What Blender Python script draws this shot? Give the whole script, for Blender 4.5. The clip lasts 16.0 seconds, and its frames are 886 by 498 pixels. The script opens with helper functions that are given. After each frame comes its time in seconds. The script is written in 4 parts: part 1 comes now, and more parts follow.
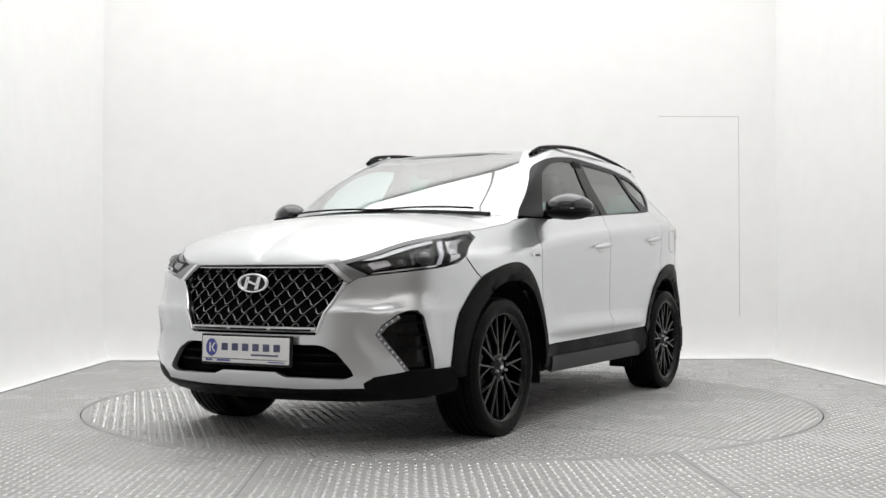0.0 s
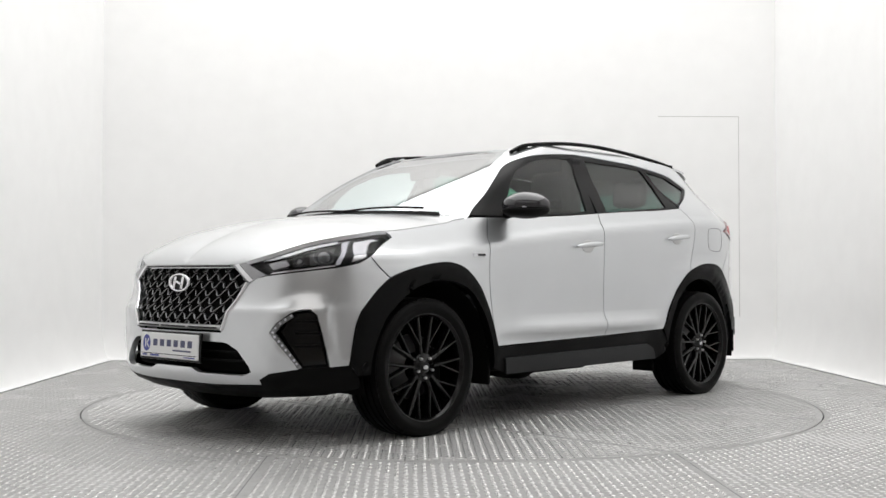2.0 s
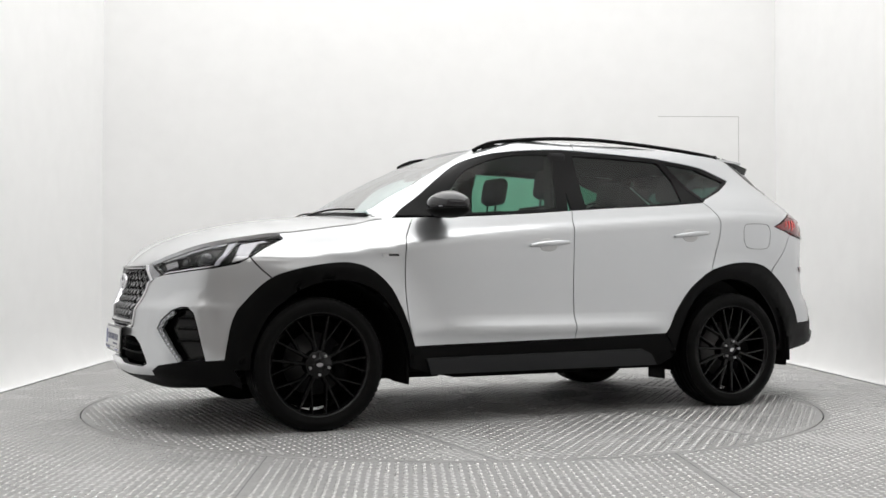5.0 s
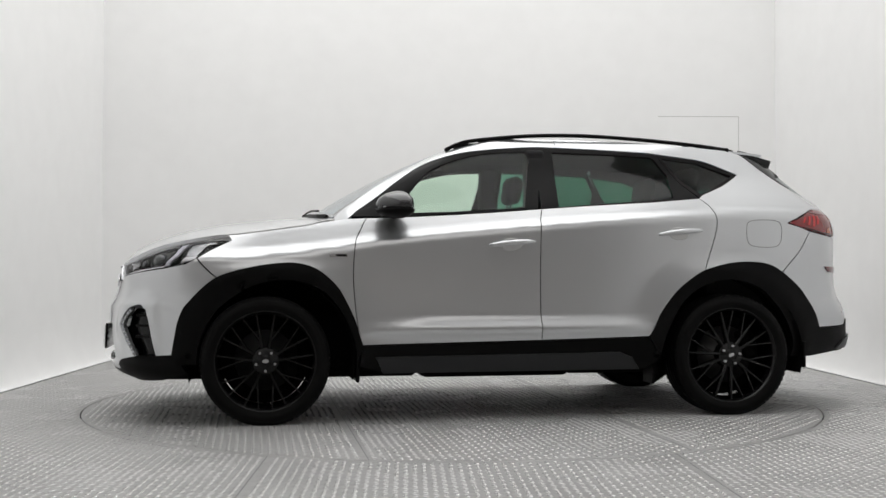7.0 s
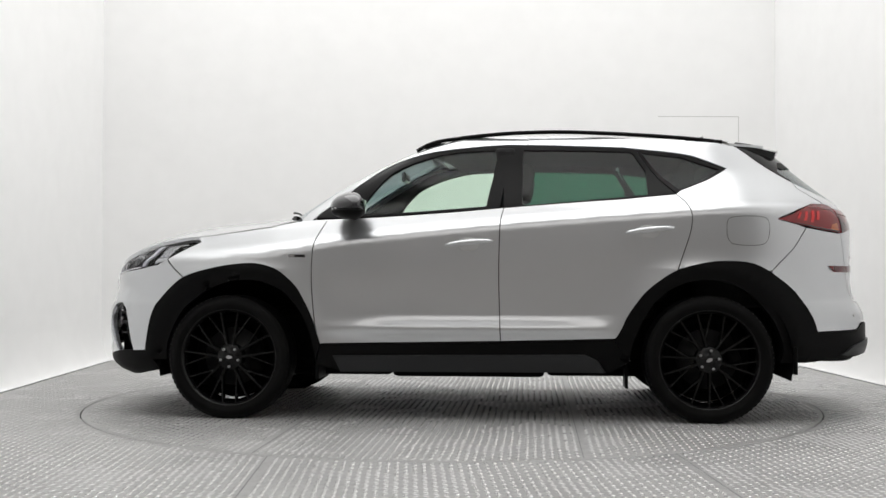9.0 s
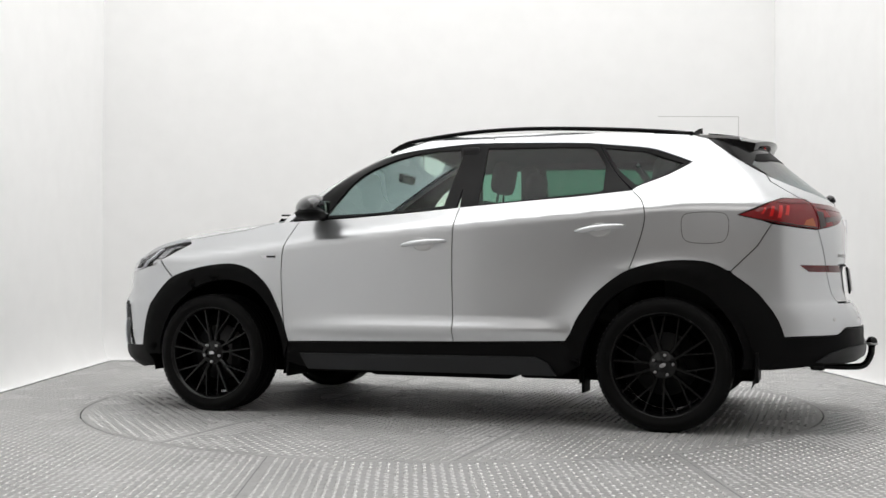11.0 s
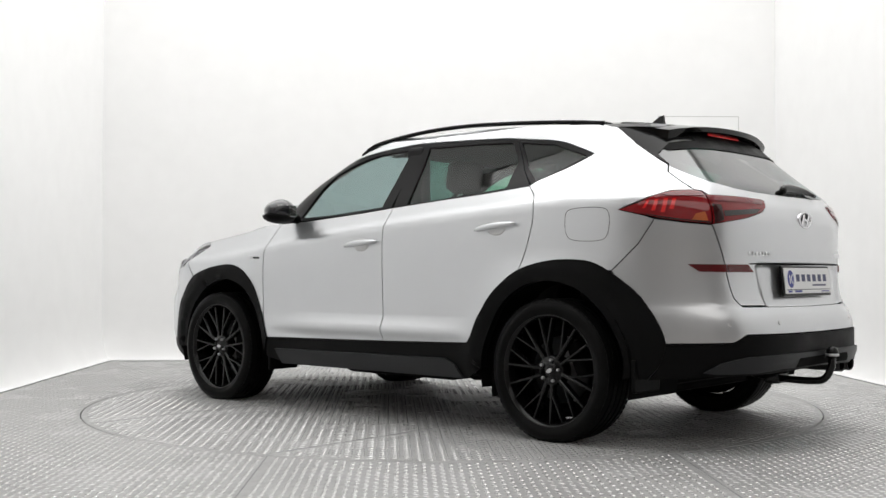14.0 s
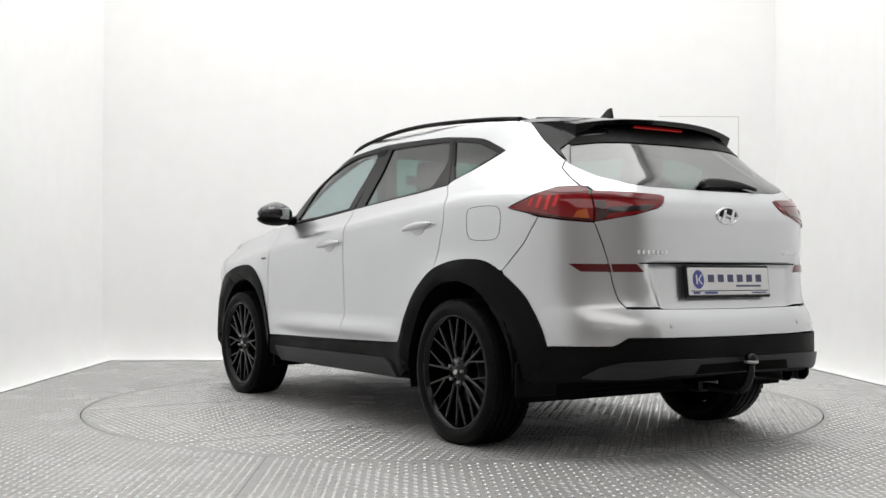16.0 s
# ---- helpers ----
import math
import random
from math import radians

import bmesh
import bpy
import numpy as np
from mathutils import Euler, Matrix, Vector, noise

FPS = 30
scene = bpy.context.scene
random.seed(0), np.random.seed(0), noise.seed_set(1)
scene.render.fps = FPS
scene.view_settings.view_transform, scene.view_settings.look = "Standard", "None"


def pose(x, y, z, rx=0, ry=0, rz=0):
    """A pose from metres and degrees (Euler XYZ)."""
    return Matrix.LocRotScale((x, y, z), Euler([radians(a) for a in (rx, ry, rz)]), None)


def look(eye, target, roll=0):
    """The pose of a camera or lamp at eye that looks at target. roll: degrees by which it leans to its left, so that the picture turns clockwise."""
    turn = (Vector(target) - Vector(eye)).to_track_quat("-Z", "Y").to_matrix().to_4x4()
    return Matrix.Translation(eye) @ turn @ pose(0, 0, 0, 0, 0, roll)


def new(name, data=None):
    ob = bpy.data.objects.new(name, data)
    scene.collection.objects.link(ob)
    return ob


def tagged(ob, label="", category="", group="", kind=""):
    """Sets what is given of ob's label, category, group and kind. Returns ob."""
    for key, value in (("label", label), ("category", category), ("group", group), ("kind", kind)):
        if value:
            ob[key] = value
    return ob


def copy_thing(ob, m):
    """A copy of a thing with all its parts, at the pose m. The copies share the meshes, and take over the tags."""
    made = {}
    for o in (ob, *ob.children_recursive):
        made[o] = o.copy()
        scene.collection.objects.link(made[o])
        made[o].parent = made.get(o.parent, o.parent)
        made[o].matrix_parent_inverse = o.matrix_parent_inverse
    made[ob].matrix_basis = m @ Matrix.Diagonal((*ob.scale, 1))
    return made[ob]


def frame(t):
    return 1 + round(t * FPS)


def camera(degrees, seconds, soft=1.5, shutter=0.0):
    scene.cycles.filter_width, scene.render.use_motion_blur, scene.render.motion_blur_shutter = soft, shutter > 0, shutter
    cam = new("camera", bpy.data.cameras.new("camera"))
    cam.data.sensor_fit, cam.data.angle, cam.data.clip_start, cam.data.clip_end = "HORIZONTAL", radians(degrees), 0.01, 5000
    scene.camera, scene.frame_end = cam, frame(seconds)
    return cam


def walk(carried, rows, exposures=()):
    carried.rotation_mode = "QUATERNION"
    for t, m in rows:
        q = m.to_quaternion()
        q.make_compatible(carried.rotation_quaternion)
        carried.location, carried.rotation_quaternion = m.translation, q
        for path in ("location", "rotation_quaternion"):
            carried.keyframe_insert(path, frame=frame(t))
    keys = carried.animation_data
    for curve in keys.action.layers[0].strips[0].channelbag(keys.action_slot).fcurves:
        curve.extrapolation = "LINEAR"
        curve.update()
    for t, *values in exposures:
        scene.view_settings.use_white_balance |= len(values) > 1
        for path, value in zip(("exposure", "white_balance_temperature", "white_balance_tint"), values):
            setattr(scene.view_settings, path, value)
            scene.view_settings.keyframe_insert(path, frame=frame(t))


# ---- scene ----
# camera: on a tripod, still
cam = camera(44.43, 16.0)
EYE = Vector((0, -6.984, 0.817))
AIM = EYE + Vector((-0.00738, 0.99972, 0.0227))
walk(cam, [(0, look(EYE, AIM)), (16, look(EYE, AIM))],
     [(0, 0.0), (4.2, -0.03), (6.3, -0.28), (7.5, -0.39), (8.5, -0.31), (9.1, -0.13), (11.3, -0.12), (12.3, -0.01), (16, 0.0)])

# ---------------------------------------------------------------- light
world = bpy.data.worlds.new("hall_dim")
scene.world = world
world.use_nodes = True
world.node_tree.nodes["Background"].inputs[0].default_value = (0.8, 0.85, 1, 1)
world.node_tree.nodes["Background"].inputs[1].default_value = 0.05


def area_lamp(name, x, y, z, sx, sy, watts, aim=None):
    data = bpy.data.lights.new(name, "AREA")
    data.shape, data.size, data.size_y, data.energy = "RECTANGLE", sx, sy, watts
    data.color = (1, 0.995, 0.985)
    ob = new(name, data)
    ob.matrix_world = look((x, y, z), aim or (x, y, 0))
    return ob


# luminous booth ceiling in two fields, and an unseen fill lamp added over the hall
for lx in (-1.52, 1.52):
    area_lamp("ceiling_lamp", lx, -0.35, 5.43, 2.98, 7.1, 136)
area_lamp("hall_fill", 0.0, -8.4, 5.4, 9.0, 4.4, 140).data.color = (1.0, 0.97, 0.94)

# ---------------------------------------------------------------- materials


def material(name, color, rough=0.5, metal=0.0, coat=0.0, **more):
    m = bpy.data.materials.new(name)
    m.use_nodes = True
    b = m.node_tree.nodes["Principled BSDF"]
    b.inputs["Base Color"].default_value = (*color, 1)
    b.inputs["Roughness"].default_value = rough
    b.inputs["Metallic"].default_value = metal
    b.inputs["Coat Weight"].default_value = coat
    b.inputs["Coat Roughness"].default_value = 0.03
    for key, value in more.items():
        b.inputs[key.replace("_", " ")].default_value = value
    return m


PAINT = material("silver_paint", (0.655, 0.668, 0.685), 0.29, 0.88, 1.0)
CLAD = material("black_cladding", (0.003, 0.003, 0.0031), 0.48, Specular_IOR_Level=0.1)
GLOSS = material("gloss_black", (0.003, 0.003, 0.0032), 0.1, Specular_IOR_Level=0.3)
UNDER = material("underbody", (0.004, 0.004, 0.004), 0.9, Specular_IOR_Level=0.1)
RUBBER = material("tyre_rubber", (0.003, 0.003, 0.003), 0.5, Specular_IOR_Level=0.1)
RIM = material("rim_black", (0.003, 0.003, 0.0032), 0.15, Specular_IOR_Level=0.28)
CHROME = material("chrome", (0.75, 0.75, 0.77), 0.12, 1)
SATIN = material("satin_grey", (0.022, 0.023, 0.0245), 0.4, Specular_IOR_Level=0.25)
GRILLEBAR = material("grille_bar", (0.2, 0.2, 0.205), 0.24, 1.0)
SATIN2 = material("satin_silver", (0.5, 0.5, 0.51), 0.3, 0.8)
TRIM = material("window_trim", (0.003, 0.003, 0.0032), 0.35, Specular_IOR_Level=0.15)
MIRRORCAP = material("mirror_cap", (0.015, 0.015, 0.018), 0.12, 0.2, 0.8)
MIRROR = material("mirror_glass", (0.85, 0.85, 0.86), 0.02, 1)
CUP = material("handle_cup_paint", (0.6, 0.6, 0.6), 0.35, 0.3, 0.6)
LENSWHITE = material("light_guide", (0.5, 0.5, 0.55), 0.2, 0, 0.5)
LENSGREY = material("running_light_lens", (0.30, 0.31, 0.32), 0.12, 0.6, 1)
LENSGLASS = material("projector_lens", (0.03, 0.033, 0.038), 0.03, 0.2, 1)
PLATEGREY = material("plate_print", (0.07, 0.075, 0.15), 0.5)
REDLIGHT = material("red_lens_pale", (0.17, 0.006, 0.010), 0.12, 0, 1)
REDGLOW = material("red_lens_bars", (0.7, 0.01, 0.01), 0.15, 0, 1)
REDDARK = material("red_lens_dark", (0.03, 0.002, 0.003), 0.1, 0, 1)
AMBER = material("amber_lens", (0.45, 0.1, 0.02), 0.12, 0, 1)
REVERSE = material("clear_lens", (0.012, 0.010, 0.011), 0.15, 0, 1)
REDSTRIP = material("red_reflector", (0.10, 0.002, 0.004), 0.15, 0, 0.5)
BRAKE = material("brake_led", (0.5, 0.01, 0.01), 0.2, Emission_Strength=0.16, Emission_Color=(1, 0.02, 0.02, 1))
DISC = material("brake_disc_steel", (0.10, 0.10, 0.10), 0.4, 0.9)
SEAT = material("dark_cloth", (0.012, 0.012, 0.013), 0.85)
LINING = material("dark_lining", (0.014, 0.014, 0.014), 0.9)


def pane_material(name, tint, mirror, graze=0.95):
    """A thin tinted sheet: light passes tinted, the surface mirrors more the flatter one looks at it."""
    m = bpy.data.materials.new(name)
    m.use_nodes = True
    nt = m.node_tree
    nt.nodes.remove(nt.nodes["Principled BSDF"])
    out = nt.nodes["Material Output"]
    clear, gloss, mix, face, power, scale = (nt.nodes.new("ShaderNode" + k) for k in ("BsdfTransparent", "BsdfGlossy", "MixShader", "LayerWeight", "Math", "Math"))
    clear.inputs[0].default_value = (*tint, 1)
    gloss.inputs["Roughness"].default_value = 0.01
    gloss.inputs["Color"].default_value = (1, 1, 1, 1)
    face.inputs[0].default_value = 0.5
    power.operation, scale.operation = "POWER", "MULTIPLY_ADD"
    power.inputs[1].default_value = 4.0
    scale.inputs[1].default_value, scale.inputs[2].default_value = graze - mirror, mirror
    nt.links.new(face.outputs["Facing"], power.inputs[0])
    nt.links.new(power.outputs[0], scale.inputs[0])
    nt.links.new(scale.outputs[0], mix.inputs[0])
    nt.links.new(clear.outputs[0], mix.inputs[1])
    nt.links.new(gloss.outputs[0], mix.inputs[2])
    nt.links.new(mix.outputs[0], out.inputs[0])
    return m


GLASS = pane_material("clear_window", (0.80, 0.92, 0.83), 0.024)
PRIVACY = pane_material("privacy_window", (0.15, 0.36, 0.27), 0.024)
SCREENGLASS = pane_material("windscreen_glass", (0.55, 0.68, 0.74), 0.40, 0.85)
REARGLASS = pane_material("rear_window_glass", (0.14, 0.25, 0.25), 0.17, 0.75)
CLEAR = pane_material("lamp_cover", (0.95, 0.95, 0.96), 0.02, 0.4)
RED = material("red_lens", (0.22, 0.002, 0.005), 0.08, 0, 0.7)
WHITE = material("white_plastic", (0.8, 0.8, 0.8), 0.35)
BLUE = material("blue_print", (0.06, 0.07, 0.3), 0.5)
WALL = material("white_wall", (0.94, 0.94, 0.937), 0.6)
FLOORM = material("floor_plate", (0.42, 0.418, 0.414), 0.55, 0.25)
TREAD = material("worn_tread", (0.72, 0.718, 0.71), 0.26, 0.8)
DARKCHROME = material("dark_chrome", (0.32, 0.32, 0.33), 0.22, 1.0)
JOINT = material("joint_grime", (0.2, 0.2, 0.2), 0.6, 0.3)
SEAM = material("wall_seam", (0.55, 0.55, 0.53), 0.7)
DARK = material("dim_hall", (0.5, 0.495, 0.49), 0.8)
SCREED = material("hall_screed", (0.42, 0.375, 0.335), 0.6)

def weathered(m, coarse, fine, tone, gloss=0.0, bump=0.0):
    """Uneven tone at two scales, uneven gloss and a fine relief, in the thing's own space."""
    nt = m.node_tree
    b = nt.nodes["Principled BSDF"]
    co = nt.nodes.new("ShaderNodeTexCoord")
    color = tuple(b.inputs["Base Color"].default_value)
    rough = b.inputs["Roughness"].default_value
    tex = []
    for scale, detail in ((coarse, 5), (fine, 3)):
        t = nt.nodes.new("ShaderNodeTexNoise")
        t.inputs["Scale"].default_value, t.inputs["Detail"].default_value = scale, detail
        nt.links.new(co.outputs["Object"], t.inputs["Vector"])
        tex.append(t)
    add = nt.nodes.new("ShaderNodeMath")
    add.operation = "ADD"
    nt.links.new(tex[0].outputs["Fac"], add.inputs[0])
    nt.links.new(tex[1].outputs["Fac"], add.inputs[1])
    ramp = nt.nodes.new("ShaderNodeMapRange")
    ramp.inputs["From Min"].default_value, ramp.inputs["From Max"].default_value = 0.65, 1.35
    ramp.inputs["To Min"].default_value, ramp.inputs["To Max"].default_value = 1 - tone, 1 + tone * 0.4
    nt.links.new(add.outputs[0], ramp.inputs["Value"])
    mul = nt.nodes.new("ShaderNodeVectorMath")
    mul.operation = "SCALE"
    mul.inputs[0].default_value = color[:3]
    nt.links.new(ramp.outputs[0], mul.inputs["Scale"])
    nt.links.new(mul.outputs[0], b.inputs["Base Color"])
    if gloss:
        r2 = nt.nodes.new("ShaderNodeMapRange")
        r2.inputs["From Min"].default_value, r2.inputs["From Max"].default_value = 0.3, 0.7
        r2.inputs["To Min"].default_value, r2.inputs["To Max"].default_value = rough - gloss, rough + gloss
        nt.links.new(tex[0].outputs["Fac"], r2.inputs["Value"])
        nt.links.new(r2.outputs[0], b.inputs["Roughness"])
    if bump:
        bp = nt.nodes.new("ShaderNodeBump")
        bp.inputs["Strength"].default_value, bp.inputs["Distance"].default_value = 0.4, bump
        nt.links.new(tex[1].outputs["Fac"], bp.inputs["Height"])
        nt.links.new(bp.outputs[0], b.inputs["Normal"])


weathered(PAINT, 3, 900, 0.035)
weathered(CLAD, 8, 700, 0.25, 0.08, 0.0004)
weathered(RUBBER, 14, 260, 0.3, 0.08, 0.0005)
weathered(RIM, 10, 300, 0.2, 0.06)
weathered(UNDER, 5, 60, 0.4)
weathered(FLOORM, 1.7, 26, 0.26, 0.09, 0.0003)
weathered(TREAD, 2.1, 45, 0.14, 0.07)
weathered(WALL, 0.7, 5, 0.03, 0.06, 0.0006)
weathered(SEAT, 12, 500, 0.3, 0, 0.0006)
weathered(DARK, 0.8, 9, 0.2)
weathered(SCREED, 0.9, 12, 0.25)

# ---------------------------------------------------------------- mesh helpers


def mesh_ob(name, verts, faces, mat, parent=None, smooth=False, label="", normals=None):
    me = bpy.data.meshes.new(name)
    me.from_pydata([tuple(v) for v in verts], [], faces)
    me.materials.append(mat)
    if smooth:
        me.shade_smooth()
    if normals is not None:
        me.normals_split_custom_set_from_vertices([tuple(n) for n in normals])
    ob = new(name, me)
    if parent:
        ob.parent = parent
    if label:
        tagged(ob, label)
    return ob


def part(name, bm, mat, parent=None, label="", smooth=False):
    me = bpy.data.meshes.new(name)
    bmesh.ops.recalc_face_normals(bm, faces=bm.faces)
    bm.to_mesh(me)
    bm.free()
    me.materials.append(mat)
    if smooth:
        me.shade_smooth()
    ob = new(name, me)
    if parent:
        ob.parent = parent
    if label:
        tagged(ob, label)
    return ob


def box_bm(x0, x1, y0, y1, z0, z1, bevel=0.0, bm=None, seg=2):
    bm = bm or bmesh.new()
    made = bmesh.ops.create_cube(bm, size=1)["verts"]
    for v in made:
        v.co = Vector(((x0 + x1) / 2 + v.co.x * (x1 - x0), (y0 + y1) / 2 + v.co.y * (y1 - y0), (z0 + z1) / 2 + v.co.z * (z1 - z0)))
    if bevel:
        edges = list({e for v in made for e in v.link_edges})
        bmesh.ops.bevel(bm, geom=edges, offset=bevel, segments=seg, affect="EDGES", profile=0.5)
    return bm


def tube_mesh(path, radius, sides=10, squash=1.0):
    """Verts and faces of a round bar along a path of points; radius may be a list."""
    verts, faces = [], []
    path = [Vector(p) for p in path]
    for i, p in enumerate(path):
        d = (path[min(i + 1, len(path) - 1)] - path[max(i - 1, 0)]).normalized()
        a = d.cross(Vector((0, 0, 1)))
        a = a.normalized() if a.length > 1e-4 else Vector((1, 0, 0))
        b = a.cross(d)
        rr = radius[i] if isinstance(radius, (list, tuple)) else radius
        for k in range(sides):
            w = 2 * math.pi * k / sides
            verts.append(p + a * math.cos(w) * rr * squash + b * math.sin(w) * rr)
    n = len(path)
    for i in range(n - 1):
        for k in range(sides):
            faces.append((i * sides + k, i * sides + (k + 1) % sides, (i + 1) * sides + (k + 1) % sides, (i + 1) * sides + k))
    faces.append(tuple(range(sides))[::-1])
    faces.append(tuple((n - 1) * sides + k for k in range(sides)))
    return verts, faces


def curve_through(points, per=8, closed=False):
    """A smooth line (Catmull-Rom) through 2D or 3D points."""
    pts = [np.array(p, float) for p in points]
    n, out = len(pts), []
    for i in range(n if closed else n - 1):
        p1, p2 = pts[i], pts[(i + 1) % n]
        p0 = pts[i - 1] if closed or i > 0 else 2 * p1 - p2
        p3 = pts[(i + 2) % n] if closed or i + 2 < n else 2 * p2 - p1
        for k in range(per):
            t = k / per
            out.append(0.5 * (2 * p1 + (p2 - p0) * t + (2 * p0 - 5 * p1 + 4 * p2 - p3) * t * t + (3 * p1 - p0 - 3 * p2 + p3) * t ** 3))
    if not closed:
        out.append(pts[-1])
    return out


# ---------------------------------------------------------------- body surface
# chart-begin
def table(z, rows):
    """Smooth (monotone cubic) value from rows of (z, value)."""
    xs, ys = [q[0] for q in rows], [q[1] for q in rows]
    if z <= xs[0]:
        return ys[0]
    if z >= xs[-1]:
        return ys[-1]
    n = len(xs)
    d = [(ys[k + 1] - ys[k]) / (xs[k + 1] - xs[k]) for k in range(n - 1)]
    m = [d[0]] + [0 if d[k - 1] * d[k] <= 0 else 2 * d[k - 1] * d[k] / (d[k - 1] + d[k]) for k in range(1, n - 1)] + [d[-1]]
    k = max(q for q in range(n - 1) if xs[q] <= z)
    h = xs[k + 1] - xs[k]
    t = (z - xs[k]) / h
    return ((2 * t ** 3 - 3 * t * t + 1) * ys[k] + (t ** 3 - 2 * t * t + t) * h * m[k]
            + (-2 * t ** 3 + 3 * t * t) * ys[k + 1] + (t ** 3 - t * t) * h * m[k + 1])


# lower body: front and rear profile at the middle, half width of the flank by height
NOSE = ((0.17, 1.93), (0.23, 2.11), (0.28, 2.205), (0.34, 2.228), (0.45, 2.225), (0.58, 2.222), (0.635, 2.222), (0.665, 2.205), (0.72, 2.186), (0.82, 2.172), (0.88, 2.152), (0.95, 2.07), (1.02, 1.93), (1.08, 1.80), (1.16, 1.6))
TAIL = ((0.17, -2.02), (0.25, -2.17), (0.32, -2.26), (0.42, -2.315), (0.55, -2.315), (0.62, -2.295), (0.68, -2.255), (0.74, -2.24), (0.86, -2.232), (0.95, -2.235), (1.05, -2.235), (1.12, -2.22), (1.20, -2.17), (1.22, -2.155), (1.30, -2.06), (1.40, -1.945), (1.51, -1.82), (1.60, -1.70))
FLANK = ((0.17, 0.83), (0.26, 0.87), (0.34, 0.895), (0.42, 0.902), (0.55, 0.903), (0.65, 0.904), (0.80, 0.908), (0.95, 0.912), (1.05, 0.911), (1.085, 0.904),
         (1.125, 0.878), (1.17, 0.855), (1.22, 0.83), (1.30, 0.785), (1.42, 0.718), (1.50, 0.68), (1.56, 0.65), (1.60, 0.615), (1.63, 0.56))
# height of the shoulder crease along the car
SHOULDER = ((-1.43, 1.171), (-1.24, 1.158), (-0.2, 1.083), (0.71, 0.995), (0.95, 0.957), (1.5, 0.90))
X0 = 0.9
NF, MF = 6.4, 2.45
NR, MR = 3.2, 4.0


def half_width(x, z):
    up = min(1, max(0, (z - 0.6) / 0.35)) * min(1, max(0, (1.42 - z) / 0.25))
    sill = 0.018 * max(0, 1 - (x / 0.85) ** 4) * (math.exp(-((z - 0.505) / 0.045) ** 2) if z > 0.505 else math.exp(-((z - 0.505) / 0.03) ** 2))
    for wx in (1.30, -1.335):
        r = math.hypot(x - wx, z - 0.345)
        if z < 0.95 and 0.45 < r < 0.70:
            sill += 0.020 * (1 - (max(r, 0.50) - 0.50) / 0.20) ** 2 * min(1, (0.95 - z) / 0.1)
    return table(z + (1.085 - table(x, SHOULDER)) * up * up * (3 - 2 * up), FLANK) + sill


def arc_table(a, b, n, m=2.0):
    """Arc length and angle of a quarter of a superellipse."""
    r = np.linspace(0, 0.93, 500)
    th = np.arcsin(r ** (n / 2))
    th = np.concatenate([th, math.pi / 2 - (math.pi / 2 - th[-1]) * np.linspace(1, 0, 700)[1:] ** 2])
    x, y = a * np.sin(th) ** (2 / n), b * np.maximum(np.cos(th), 0) ** (2 / m)
    return np.concatenate([[0], np.cumsum(np.hypot(np.diff(x), np.diff(y)))]), th


ARC_F, ARC_R = arc_table(1.335, 0.91, NF, MF), arc_table(1.36, 0.91, NR, MR)
S_FRONT, S_REAR = X0 + float(ARC_F[0][-1]), -X0 - float(ARC_R[0][-1])


def body_point(s, z):
    """The flank's point at the girth s (x along the side, arc length round the ends) and height z."""
    if abs(s) <= X0:
        return (s, half_width(s, z), z)
    if s > 0:
        th, m = float(np.interp(s - X0, *ARC_F)), MF
        x = X0 + (table(z, NOSE) - X0) * math.sin(th) ** (2 / NF)
    else:
        th, m = float(np.interp(-s - X0, *ARC_R)), MR
        x = -X0 + (table(z, TAIL) + X0) * math.sin(th) ** (2 / NR)
    return (x, half_width(x, z) * max(0, math.cos(th)) ** (2 / m), z)


# front of the greenhouse: windscreen and front windows
SCREEN = ((1.05, 1.16), (1.15, 1.09), (1.20, 1.02), (1.33, 0.80), (1.46, 0.54), (1.55, 0.32), (1.60, 0.14))
G0, NGF = -0.35, 13.0
ARC_GF = arc_table(1.2, 0.75, NGF)
G_FRONT, G_REAR = G0 + float(ARC_GF[0][-1]), G0


def house_point(s, z):
    """The greenhouse's point at the girth s and height z, ahead of the middle pillar."""
    th = float(np.interp(s - G0, *ARC_GF))
    x = G0 + (table(z, SCREEN) - G0) * math.sin(th) ** (2 / NGF)
    return (x, half_width(x, z) * math.cos(th), z)


ROOF = ((-2.0, 1.50), (-1.7, 1.565), (-1.45, 1.59), (-1.0, 1.615), (-0.5, 1.63), (-0.19, 1.625), (0.04, 1.605), (0.3, 1.565), (0.5, 1.50))


def roof_point(x, y):
    return (x, y, table(x + 0.10 * (y / 0.6) ** 2, ROOF) - 0.03 * (abs(y) / 0.6) ** 3)
# chart-end


def chart_normal(chart, s, z, h=1e-3):
    p = [Vector(chart(s + a, z + b)) for a, b in ((h, 0), (-h, 0), (0, h), (0, -h))]
    n = (p[0] - p[1]).cross(p[2] - p[3])
    return n.normalized() if chart is roof_point else -n.normalized()


def inside(p, poly):
    x, y = p
    hit, j = False, len(poly) - 1
    for i in range(len(poly)):
        (xi, yi), (xj, yj) = poly[i], poly[j]
        if (yi > y) != (yj > y) and x < (xj - xi) * (y - yi) / (yj - yi) + xi:
            hit = not hit
        j = i
    return hit


from mathutils.geometry import delaunay_2d_cdt


def dense(poly, step):
    out = []
    for i, p in enumerate(poly):
        q = poly[(i + 1) % len(poly)]
        n = max(1, math.ceil(math.hypot(q[0] - p[0], q[1] - p[1]) / step))
        out += [(p[0] + (q[0] - p[0]) * k / n, p[1] + (q[1] - p[1]) * k / n) for k in range(n)]
    return out


